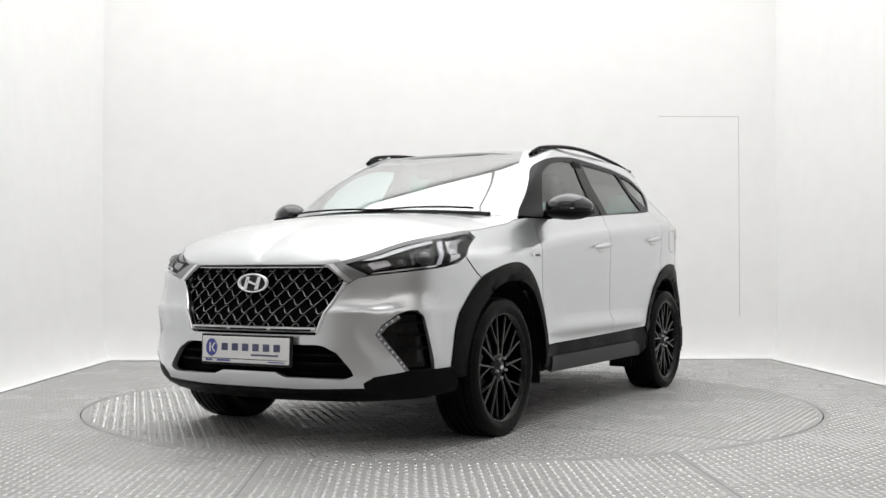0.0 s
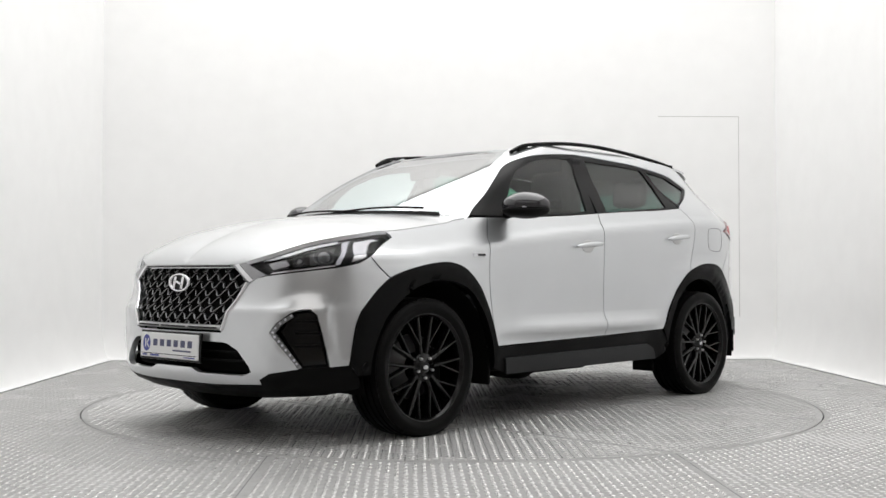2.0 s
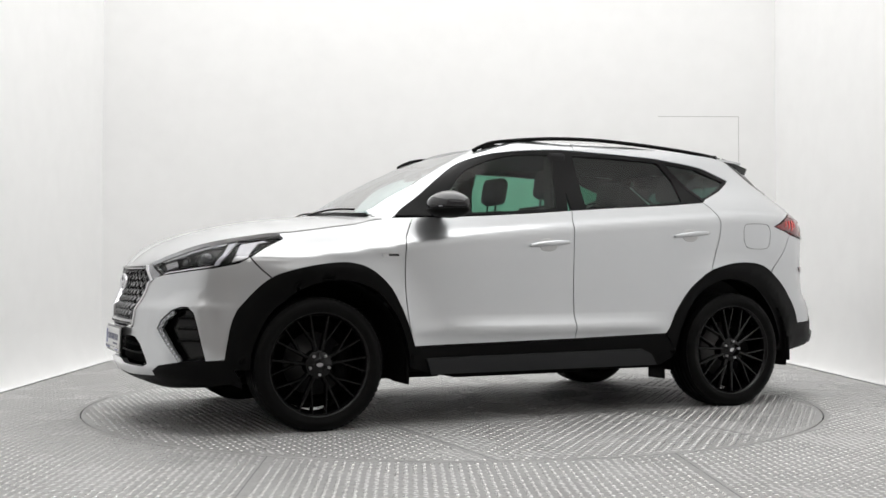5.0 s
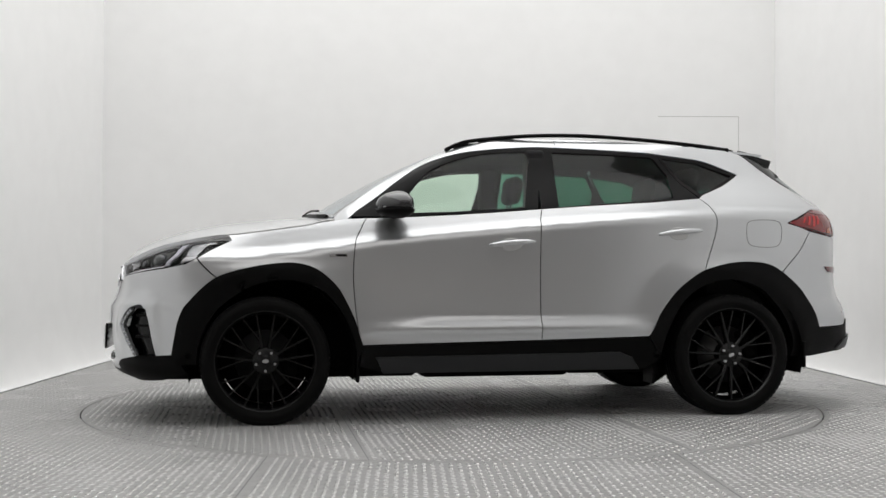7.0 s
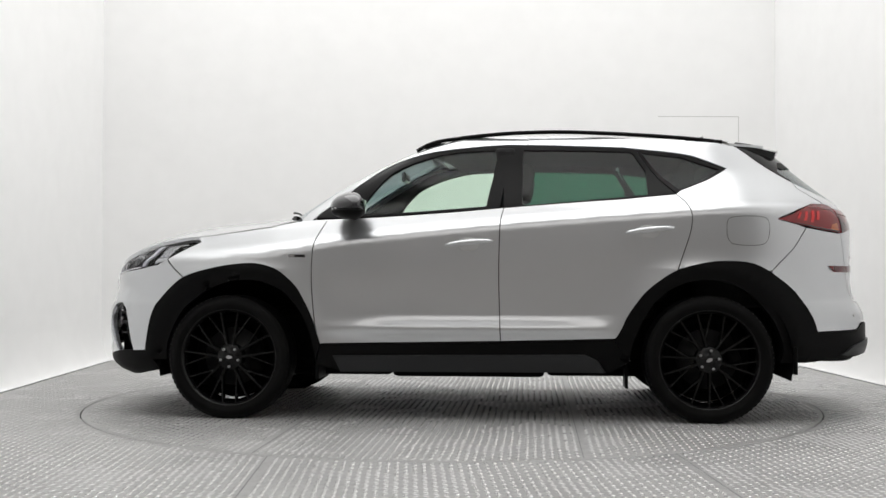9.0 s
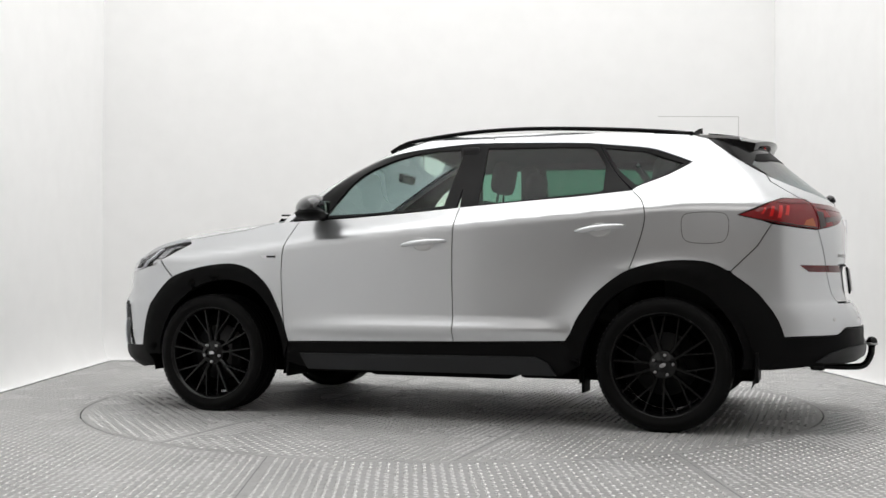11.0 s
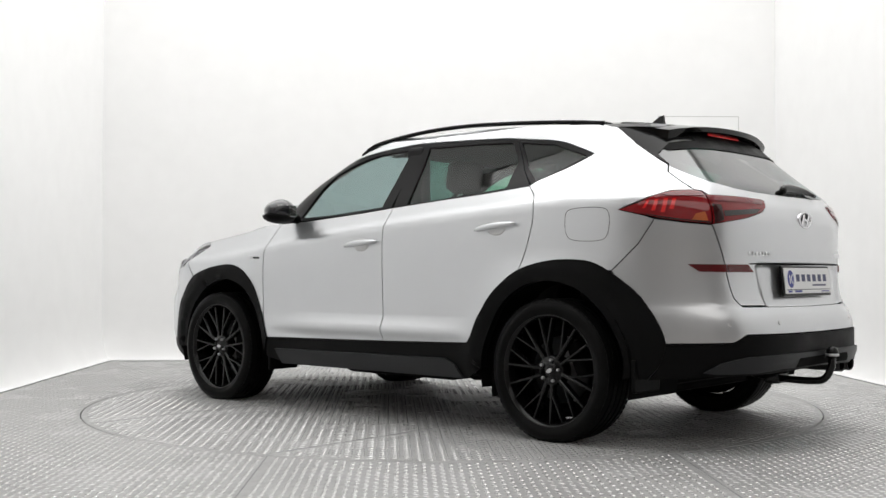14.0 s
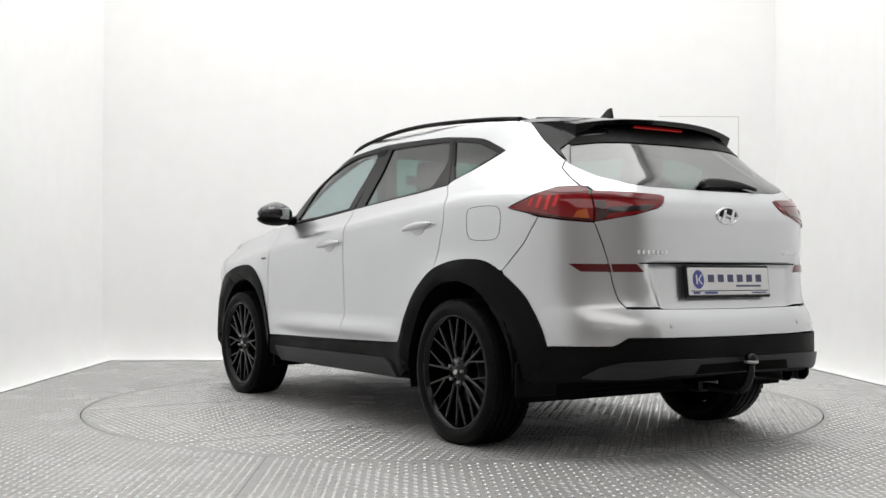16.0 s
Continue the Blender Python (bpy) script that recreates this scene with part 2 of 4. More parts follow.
def shrunk(poly, gap):
    """The outline drawn in by a gap; points on the middle line stay on it."""
    if not gap:
        return poly
    area = sum(p[0] * q[1] - q[0] * p[1] for p, q in zip(poly, poly[1:] + poly[:1]))
    out, n = [], len(poly)
    for i, p in enumerate(poly):
        a, b = poly[i - 1], poly[(i + 1) % n]
        d1, d2 = Vector((p[0] - a[0], p[1] - a[1])), Vector((b[0] - p[0], b[1] - p[1]))
        d1.normalize(), d2.normalize()
        d = d1 + d2
        d = d.normalized() if d.length > 1e-6 else d1
        side = 1 if area > 0 else -1
        x, z = p[0] - d.y * gap * side, p[1] + d.x * gap * side
        if p[0] >= S_FRONT - 1e-6 or p[0] <= S_REAR + 1e-6:
            x = p[0]
        out.append((x, z))
    return out


def panel(name, chart, outline, mat, parent, holes=(), step=0.035, off=0.0, thick=0.014, sides="both", label="", out=1, gap=0.0):
    """A sheet of the surface `chart` inside an outline, with turned-in edges. sides: both (left and right
    apart), left, or middle (one sheet, mirrored about the middle)."""
    loops = [shrunk(dense([tuple(p) for p in q], step), gap if k == 0 else -gap) for k, q in enumerate((outline, *holes))]
    pts, edges = [], []
    for q in loops:
        k = len(pts)
        pts += q
        edges += [(k + i, k + (i + 1) % len(q)) for i in range(len(q))]
    xs, zs = [p[0] for p in loops[0]], [p[1] for p in loops[0]]
    rim = np.array(pts)
    for gx in np.arange(min(xs) + step / 2, max(xs), step):
        for gz in np.arange(min(zs) + step / 2, max(zs), step):
            if inside((gx, gz), loops[0]) and not any(inside((gx, gz), q) for q in loops[1:]):
                if np.min((rim[:, 0] - gx) ** 2 + (rim[:, 1] - gz) ** 2) > (0.5 * step) ** 2:
                    pts.append((gx, gz))
    vs, es, fs, _, _, _ = delaunay_2d_cdt([Vector(p) for p in pts], edges, [], 1, 1e-6)
    fs = [f for f in fs if not any(inside((sum(vs[i][0] for i in f) / len(f), sum(vs[i][1] for i in f) / len(f)), q) for q in loops[1:])]
    nrm = [chart_normal(chart, v[0], v[1]) * out for v in vs]
    co = [Vector(chart(v[0], v[1])) + n * off for v, n in zip(vs, nrm)]
    if sides == "middle":
        for c in co:
            if abs(c.y) < 2e-3:
                c.y = 0
    faces = []
    count = {}
    for f in fs:
        a, b, c = (co[i] for i in f[:3])
        f = tuple(f)
        if (b - a).cross(c - a).dot(nrm[f[0]]) < 0:
            f = f[::-1]
        faces.append(f)
        for i in range(len(f)):
            e = (f[i], f[(i + 1) % len(f)])
            count[e] = count.get(e, 0) + 1
    verts, normals = list(co), list(nrm)
    for (a, b) in list(count):
        if (b, a) in count or (sides == "middle" and abs(co[a].y) < 1e-6 and abs(co[b].y) < 1e-6):
            continue
        k = len(verts)
        verts += [co[a], co[b], co[b] - nrm[b] * thick, co[a] - nrm[a] * thick]
        normals += [Vector((0, 0, 0))] * 4
        faces.append((k + 1, k, k + 3, k + 2))
    flip = Vector((1, -1, 1))
    made = []
    if sides == "middle":
        k = len(verts)
        verts += [v * flip for v in verts]
        normals += [n * flip for n in normals]
        faces += [tuple(i + k for i in f)[::-1] for f in faces]
        for i in range(k):
            if abs(verts[i].y) < 1e-6 and normals[i].length > 0.5:
                n = Vector((normals[i].x, 0, normals[i].z)).normalized()
                normals[i] = normals[i + k] = n
        made.append(mesh_ob(name, verts, faces, mat, parent, True, label, normals))
    else:
        made.append(mesh_ob(name, verts, faces, mat, parent, True, label, normals))
        if sides == "both":
            made.append(mesh_ob(name, [v * flip for v in verts], [f[::-1] for f in faces], mat, parent, True, label, [n * flip for n in normals]))
    return made


# ---------------------------------------------------------------- the booth
ROOM = Matrix.Rotation(radians(2.3), 4, "Z")


def built(name, bm, mat, label, category):
    ob = tagged(part(name, bm, mat), label, category, "", "structure")
    ob.matrix_world = ROOM
    return ob


R_TURN = 2.253
FX0, FX1, FY, SET, HALL = -3.055, 3.172, 3.295, 0.12, -5.0
WX0, WX1, WY, CEIL = FX0 - SET, FX1 + SET, FY + SET, 5.5
# fixed plate floor with the round opening
bm = bmesh.new()
angles = np.linspace(0, 2 * math.pi, 145)[:-1]
ring = [bm.verts.new((R_TURN * 1.0035 * math.cos(a), R_TURN * 1.0035 * math.sin(a), 0)) for a in angles]
outer = []
for a in angles:
    c, s = math.cos(a), math.sin(a)
    k = min((FX1 if c > 0 else -FX0) / max(abs(c), 1e-9), (FY if s > 0 else 5.2) / max(abs(s), 1e-9))
    outer.append(bm.verts.new((k * c, k * s, 0)))
for i in range(144):
    j = (i + 1) % 144
    bm.faces.new((ring[i], outer[i], outer[j], ring[j]))
    low = [bm.verts.new(ring[i].co + Vector((0, 0, -0.03))), bm.verts.new(ring[j].co + Vector((0, 0, -0.03)))]
    bm.faces.new((ring[j], ring[i], low[0], low[1]))
for x, y in ((FX0, FY), (FX1, FY), (FX0, -5.2), (FX1, -5.2)):
    near = sorted(outer, key=lambda v: (v.co - Vector((x, y, 0))).length)[:2]
    bm.faces.new((near[0], near[1], bm.verts.new((x, y, 0))))
floor = built("floor", bm, FLOORM, "grey steel tread plate floor of the booth", "floor")
built("ground", box_bm(-3.6, 3.6, -5.2, 3.8, -0.3, -0.05), UNDER, "dark slab under the plate floor", "ground")

bm = bmesh.new()
rim = [[bm.verts.new((R_TURN * math.cos(a), R_TURN * math.sin(a), z)) for a in angles] for z in (0.0, -0.03)]
bm.faces.new(rim[0])
for i in range(144):
    bm.faces.new((rim[0][i], rim[1][i], rim[1][(i + 1) % 144], rim[0][(i + 1) % 144]))
turntable = tagged(part("turntable", bm, FLOORM), "round steel tread plate turntable flush with the floor", "turntable")

wall_back = built("wall_back", box_bm(WX0 - 0.2, WX1 + 0.2, WY, WY + 0.2, -0.3, CEIL), WALL, "smooth white painted back wall", "wall")
built("wall_west", box_bm(WX0 - 0.2, WX0, HALL, WY, -0.3, CEIL), WALL, "smooth white painted side wall", "wall")
built("wall_east", box_bm(WX1, WX1 + 0.2, HALL, WY, -0.3, CEIL), WALL, "smooth white painted side wall", "wall")
built("ceiling", box_bm(WX0 - 0.2, WX1 + 0.2, -4.0, WY + 0.2, CEIL, CEIL + 0.2), WALL, "white booth ceiling", "ceiling")
built("wall_hall", box_bm(-6, 6, -11.2, -11, -0.3, CEIL), DARK, "plain grey hall wall", "wall")
built("wall_hall_west", box_bm(-6.2, -6, -11, HALL, -0.3, CEIL), DARK, "plain grey hall wall", "wall")
built("wall_hall_east", box_bm(6, 6.2, -11, HALL, -0.3, CEIL), DARK, "plain grey hall wall", "wall")
for n, x0, x1 in (("wall_front_west", -6.2, WX0 - 0.2), ("wall_front_east", WX1 + 0.2, 6.2)):
    built(n, box_bm(x0, x1, HALL, HALL + 0.2, -0.3, CEIL), DARK, "plain grey hall wall", "wall")
built("floor_hall", box_bm(-6, 6, -11, -5.203, -0.3, -0.004), SCREED, "warm grey screed floor of the hall", "floor")
built("ceiling_hall", box_bm(-6.2, 6.2, -11.2, -4.003, CEIL, CEIL + 0.2), DARK, "grey hall ceiling", "ceiling")

# coved skirting: leaves the floor flat and rises into the wall
def cove(name, p, q, out):
    bm = bmesh.new()
    p, q, out = Vector(p), Vector(q), Vector(out)
    rows = []
    for k in range(13):
        a = math.pi / 2 * k / 12
        d, z = 0.008 + (SET - 0.010) * math.sin(a), 0.004 + 0.38 * (1 - math.cos(a))
        rows.append([bm.verts.new(e + out * d + Vector((0, 0, z))) for e in (p, q)])
    for r0, r1 in zip(rows, rows[1:]):
        bm.faces.new((r0[0], r0[1], r1[1], r1[0]))
    ob = built(name, bm, WALL, "white coved skirting", "skirting")
    ob.data.shade_smooth()


cove("skirting_back", (FX0 - SET, FY, 0), (FX1 + SET, FY, 0), (0, 1, 0))
cove("skirting_west", (FX0, HALL, 0), (FX0, FY + SET, 0), (-1, 0, 0))
cove("skirting_east", (FX1, HALL, 0), (FX1, FY + SET, 0), (1, 0, 0))
# thin joints of a closed panel in the back wall
for x0, x1, z0, z1 in ((2.14, 2.93, 2.336, 2.341), (2.926, 2.931, 0.40, 2.334)):
    part("panel_joint", box_bm(x0, x1, WY - 0.0015, WY + 0.01, z0, z1), SEAM, wall_back)


# raised lozenges of the tread plate, in rows that turn by a right angle from one to the next
def lozenges(name, keep, parent, turn, label, pitch=0.038, sheet=1.0, reach=4.6):
    n = int(2 * reach / pitch)
    i, j = np.meshgrid(np.arange(n), np.arange(n), indexing="ij")
    x, y = -reach + (i.ravel() + 0.5) * pitch, -reach + (j.ravel() + 0.5) * pitch
    odd = (i.ravel() + j.ravel()) % 2
    c, s = math.cos(radians(turn)), math.sin(radians(turn))
    x, y = c * x - s * y, s * x + c * y
    ok = keep(x, y)
    x, y, odd = x[ok], y[ok], odd[ok]
    a = radians(turn) + radians(45) + odd * math.pi / 2
    dx, dy = np.cos(a), np.sin(a)
    lng, wid, top, h = 0.0165, 0.0060, 0.008, 0.0023
    parts = [(x + dx * lng, y + dy * lng, 0), (x - dy * wid, y + dx * wid, 0), (x - dx * lng, y - dy * lng, 0), (x + dy * wid, y - dx * wid, 0), (x + dx * top, y + dy * top, h), (x - dx * top, y - dy * top, h)]
    v = np.stack([np.stack([p, q, np.full_like(x, z)], -1) for p, q, z in parts], 1).reshape(-1, 3)
    k = np.arange(len(x))[:, None] * 6
    quads = np.concatenate([k + np.array([[0, 1, 5, 4]]), k + np.array([[2, 3, 4, 5]])], 0)
    tris = np.concatenate([k + np.array([[1, 2, 5]]), k + np.array([[3, 0, 4]])], 0)
    me = bpy.data.meshes.new(name)
    me.from_pydata(v.tolist(), [], quads.tolist() + tris.tolist())
    me.materials.append(TREAD)
    ob = new(name, me)
    ob.parent = parent
    return tagged(ob, label, "", "", "stuff")


lozenges("tread_relief", lambda x, y: (x * x + y * y > 2.285 ** 2) & (x > FX0 + 0.03) & (x < FX1 - 0.03) & (y < FY - 0.03) & (y > -4.4) & (abs(x + 0.907) > 0.016) & (abs(x - 0.938) > 0.016), floor, 0, "raised lozenges of the tread plate")
lozenges("tread_relief", lambda x, y: (x * x + y * y < 2.225 ** 2) & (abs(x + 0.75) > 0.012) & (abs(x - 0.75) > 0.012) & (abs(y) > 0.012), turntable, 0, "raised lozenges of the tread plate", reach=2.3)
# joints between the sheets
for parent, x0, x1, y0, y1 in ((floor, -0.909, -0.905, -4.5, -2.085), (floor, 0.936, 0.940, -4.5, -2.07), (turntable, -0.752, -0.748, -2.1, 2.1), (turntable, 0.748, 0.752, -2.1, 2.1), (turntable, -2.2, 2.2, -0.002, 0.002)):
    part("sheet_joint", box_bm(x0, x1, y0, y1, -0.002, 0.0012), JOINT, parent)


# ---------------------------------------------------------------- the car
car = tagged(new("car"), "silver sport utility car with black cladding and black wheels", "car")
GAP = 0.0026

# lines of the bodywork, as (girth, height)
ARCH_F = [(1.836, 0.382), (1.821, 0.485), (1.801, 0.579), (1.745, 0.689), (1.670, 0.768), (1.592, 0.812), (1.431, 0.853), (1.266, 0.874), (1.162, 0.869), (1.061, 0.835), (0.96, 0.753), (0.90, 0.659), (0.851, 0.55), (0.809, 0.42)]
ARCH_R = [(-0.827, 0.459), (-0.857, 0.503), (-0.902, 0.596), (-0.986, 0.706), (-1.082, 0.784), (-1.171, 0.835), (-1.308, 0.872), (-1.438, 0.885), (-1.587, 0.872), (-1.705, 0.812), (-1.827, 0.710), (-1.866, 0.602), (-1.902, 0.492)]
AF, AR = [tuple(p) for p in curve_through(ARCH_F, 4)], [tuple(p) for p in curve_through(ARCH_R, 4)]


def between(line, lo, hi):
    """The points of a line whose girth lies between two values."""
    return [p for p in line if lo <= p[0] <= hi]


DOOR_LINE = [tuple(p) for p in curve_through([(0.785, 1.126), (0.825, 1.05), (0.851, 0.985), (0.863, 0.831), (0.856, 0.68), (0.838, 0.53), (0.812, 0.425)], 4)]
MID_LINE = [tuple(p) for p in curve_through([(-0.216, 1.186), (-0.196, 1.083), (-0.189, 0.769), (-0.198, 0.443)], 4)]
REAR_LINE = [tuple(p) for p in curve_through([(-1.2, 1.258), (-1.248, 1.200), (-1.258, 1.130), (-1.244, 1.050), (-1.219, 0.970), (-1.172, 0.838)], 4)]
BELT_F = [(-0.216, 1.186), (0.065, 1.163), (0.324, 1.146), (0.477, 1.137), (0.66, 1.130), (0.785, 1.126)]
BELT_R = [(-1.2, 1.258), (-1.079, 1.248), (-0.872, 1.231), (-0.682, 1.219), (-0.491, 1.206), (-0.216, 1.186)]

body = part("body_shell", box_bm(-1.75, 1.98, -0.56, 0.56, 0.26, 0.62, 0.05), UNDER, car)
panel("body_lining", body_point, [(1.795, 0.979), (1.2, 1.06), (0.78, 1.10), (-0.216, 1.165), (-1.2, 1.24), (-1.804, 1.069), (-1.717, 0.820)] + between(AR[::-1], -1.7, -0.8) + [(-0.81, 0.35), (0.8, 0.35)] + between(AF[::-1], 0.80, 1.62) + [(1.779, 0.880)], UNDER, body, off=-0.013, thick=0.004, step=0.06)

# doors


def ease(u):
    u = max(0.0, min(1.0, u))
    return u * u * (3 - 2 * u)


def door_point(s, z):
    """The doors' skin with the ledge that swells out above the sill."""
    w = max(0.0, min(1.0, (0.583 - z) / 0.066)) - 0.6 * ease((0.517 - z) / 0.09)
    return Vector(body_point(s, z)) + chart_normal(body_point, s, z) * 0.012 * w * ease((0.70 - s) / 0.35) * ease((s + 0.90) / 0.2)


fd = panel("front_door", door_point, BELT_F[:-1] + DOOR_LINE + MID_LINE[::-1][:-1], PAINT, car, gap=GAP, step=0.016)
rd = panel("rear_door", door_point, BELT_R[:-1] + MID_LINE + [(-0.6, 0.453)] + between(AR, -1.172, -0.82) + REAR_LINE[::-1][1:-1], PAINT, car, gap=GAP, step=0.016)
GAP_HOOD = [(1.738, 1.025), (1.622, 1.036), (1.401, 1.062), (1.210, 1.082), (1.13, 1.098), (0.98, 1.115)]
panel("front_wing", body_point, DOOR_LINE + between(AF[::-1], 0.815, 1.625)[1:] + [(1.619, 0.790), (1.680, 0.835), (1.762, 0.900), (1.720, 0.945), (1.664, 0.997), (1.701, 1.011)] + GAP_HOOD + [(0.88, 1.123)], PAINT, car, gap=GAP, step=0.022)

# front end
INTAKE = [(S_FRONT, 0.487), (2.497, 0.488), (2.463, 0.483), (2.398, 0.453), (2.324, 0.376), (2.311, 0.352), (2.356, 0.335), (2.553, 0.336), (2.661, 0.337), (2.718, 0.358), (S_FRONT, 0.358)]
VENT = [(2.070, 0.370), (2.216, 0.538), (2.186, 0.582), (2.117, 0.631), (2.065, 0.646), (2.025, 0.646), (1.992, 0.622), (1.969, 0.542), (1.927, 0.377)]
GRILLE = [(S_FRONT, 0.855), (2.550, 0.853), (2.502, 0.848), (2.372, 0.778), (2.446, 0.655), (2.495, 0.545), (2.509, 0.540), (S_FRONT, 0.54)]
LAMP_TOP = [(2.414, 0.872), (2.291, 0.907), (2.199, 0.941), (2.104, 0.972), (2.005, 0.997), (1.849, 1.017), (1.781, 1.023), (1.720, 1.019)]
LAMP = LAMP_TOP + [(1.664, 0.996), (1.691, 0.965), (1.729, 0.931), (1.812, 0.873), (1.936, 0.849), (2.104, 0.830), (2.276, 0.811)]


def bumper_point(s, z):
    """The bumper's skin, swollen round the side vent."""
    p = Vector(body_point(s, z))
    d = 1e9
    for a, b in zip(VENT, VENT[1:] + VENT[:1]):
        e = Vector(b) - Vector(a)
        u = max(0.0, min(1.0, (Vector((s, z)) - Vector(a)).dot(e) / e.length_squared))
        d = min(d, (Vector((s, z)) - Vector(a) - e * u).length)
    w = max(0.0, min(1.0, (d - 0.02) / 0.085))
    return p + chart_normal(body_point, s, z) * 0.011 * (1 - w * w * (3 - 2 * w)) * min(1, max(0, (s - 1.86) / 0.08)) * min(1, max(0, (z - 0.36) / 0.08))


bumper = panel("front_bumper", bumper_point, [(S_FRONT, 0.534), (2.504, 0.534), (2.451, 0.648), (2.375, 0.766), (2.328, 0.796), (2.276, 0.806), (2.104, 0.825), (1.936, 0.844), (1.812, 0.868), (1.765, 0.899), (1.683, 0.833), (1.622, 0.787)]
               + between(AF[::-1], 1.63, 1.838) + VENT[::-1] + [(2.105, 0.364), (2.211, 0.347), (2.262, 0.317), (2.258, 0.293), (2.557, 0.282), (S_FRONT, 0.282)] + INTAKE[::-1], PAINT, car, sides="middle", gap=0.001, step=0.03, thick=0.03)[0]
valance = panel("front_valance", body_point, [(S_FRONT, 0.278), (2.557, 0.278), (2.260, 0.290), (2.265, 0.317), (2.214, 0.349), (2.105, 0.368), (1.934, 0.380), (1.835, 0.386), (1.790, 0.332), (1.763, 0.272), (1.983, 0.240), (2.339, 0.218), (S_FRONT, 0.205)], CLAD, car, sides="middle", thick=0.05)[0]
panel("intake_back", body_point, [(S_FRONT, 0.50), (2.455, 0.501), (2.370, 0.452), (2.288, 0.343), (S_FRONT, 0.32)], UNDER, bumper, sides="middle", off=-0.07, thick=0.0)
for z in (0.40, 0.44):
    panel("intake_bar", body_point, [(S_FRONT, z - 0.005), (S_FRONT, z + 0.005), (2.37, z + 0.005), (2.35, z - 0.005)], CLAD, bumper, sides="middle", off=-0.035, thick=0.02)
panel("vent_back", body_point, [(2.085, 0.364), (2.226, 0.538), (2.186, 0.592), (2.115, 0.641), (2.025, 0.651), (1.975, 0.622), (1.914, 0.363)], GLOSS, bumper, off=-0.05, thick=0.0)
for z in (0.47, 0.53, 0.585):
    panel("vent_bar", body_point, [(2.10, z), (1.95, z), (1.95, z + 0.012), (2.10, z + 0.012)], CLAD, bumper, off=-0.022, thick=0.03)
DRL = [(2.110, 0.629), (2.183, 0.582), (2.217, 0.538), (2.075, 0.372), (2.055, 0.376), (2.190, 0.539), (2.160, 0.576), (2.100, 0.614)]
runs = panel("running_light", body_point, DRL, LENSGREY, car, off=0.004, thick=0.02, step=0.02)
LED = curve_through([(2.112, 0.620), (2.165, 0.584), (2.200, 0.540), (2.170, 0.500), (2.135, 0.460), (2.095, 0.412), (2.070, 0.380)], 2)
for k, run in enumerate(runs):
    for s_, z_ in LED[:-1]:
        c = Vector(body_point(s_, z_)) + chart_normal(body_point, s_, z_) * 0.005
        if k:
            c.y = -c.y
        bm = bmesh.new()
        bmesh.ops.create_uvsphere(bm, u_segments=10, v_segments=6, radius=0.0065)
        part("led", bm, LENSWHITE, run, "", True).location = c

# grille
grille = panel("grille", body_point, [(S_FRONT, 0.852), (2.550, 0.850), (2.502, 0.845), (2.382, 0.778), (2.451, 0.655), (2.499, 0.548), (S_FRONT, 0.545)], UNDER, car, sides="middle", off=-0.045, thick=0.0, label="black grille with a silver wave mesh")[0]


def front_at(y, z, off=0.0):
    """The point of the nose at a place across the car."""
    b = half_width(2.1, z)
    x = X0 + (table(z, NOSE) - X0) * max(1e-6, 1 - (abs(y) / b) ** MF) ** (1 / NF)
    return Vector((x + off, y, z))


def grille_half(z):
    return float(np.interp(z, (0.545, 0.655, 0.778, 0.845, 0.852), (0.370, 0.418, 0.485, 0.375, 0.33)))


def rail(name, line, width, depth, mat, parent, out=Vector((1, 0, 0)), label=""):
    """A flat bar that follows a line, with a raised rounded front."""
    verts, faces, n = [], [], len(line)
    for i, p in enumerate(line):
        d = (line[min(i + 1, n - 1)] - line[max(i - 1, 0)]).normalized()
        w = d.cross(out).normalized() * width / 2
        verts += [p - w - out * depth, p - w * 0.9, p - w * 0.4 + out * depth * 0.35, p + w * 0.4 + out * depth * 0.35, p + w * 0.9, p + w - out * depth]
    for i in range(n - 1):
        for k in range(5):
            faces.append((i * 6 + k, i * 6 + k + 1, i * 6 + k + 7, i * 6 + k + 6))
    return verts, faces


CELL_W, CELL_H = 0.084, 0.0475
for row in range(8):
    zc = 0.552 + row * 0.0385 + 0.018
    # one wave across the grille, up and down by turns
    n, seg = 240, []
    for k in range(n + 2):
        y = -0.5 + k / n
        u = (y / CELL_W + (0.5 if row % 2 else 0)) % 1
        wave = min(1, max(0, (abs(u - 0.5) * 2 - 0.2) / 0.6))
        z = zc + (wave - 0.5) * 0.030
        if k <= n and abs(y) < grille_half(z) - 0.006 and 0.552 < z < 0.848:
            seg.append(front_at(y, z, -0.012 - 0.012 * wave))
            continue
        if len(seg) > 2:
            v, f = rail("bar", seg, 0.0068, 0.014, SATIN, grille)
            mesh_ob("grille_bar", v, f, GRILLEBAR, grille, True)
        seg = []
# frame of the grille
for sgn in (1, -1):
    line = [front_at(sgn * (grille_half(z) + 0.004), z, 0.004) for z in np.linspace(0.545, 0.778, 14)]
    v, f = rail("grille_side_trim", line, 0.018, 0.02, CHROME, grille)
    mesh_ob("grille_side_trim", v, f, CHROME, grille, True, "chrome trim")
line = [front_at(y, 0.8545, 0.004) for y in np.linspace(-0.375, 0.375, 31)]
v, f = rail("t", line, 0.012, 0.02, GLOSS, grille)
mesh_ob("grille_top_trim", v, f, GLOSS, grille, True)
line = [front_at(y, 0.556, 0.0) for y in np.linspace(-0.37, 0.37, 31)]
v, f = rail("t", line, 0.026, 0.02, SATIN2, grille)
mesh_ob("grille_lower_trim", v, f, SATIN2, grille, True, "satin silver lower trim")
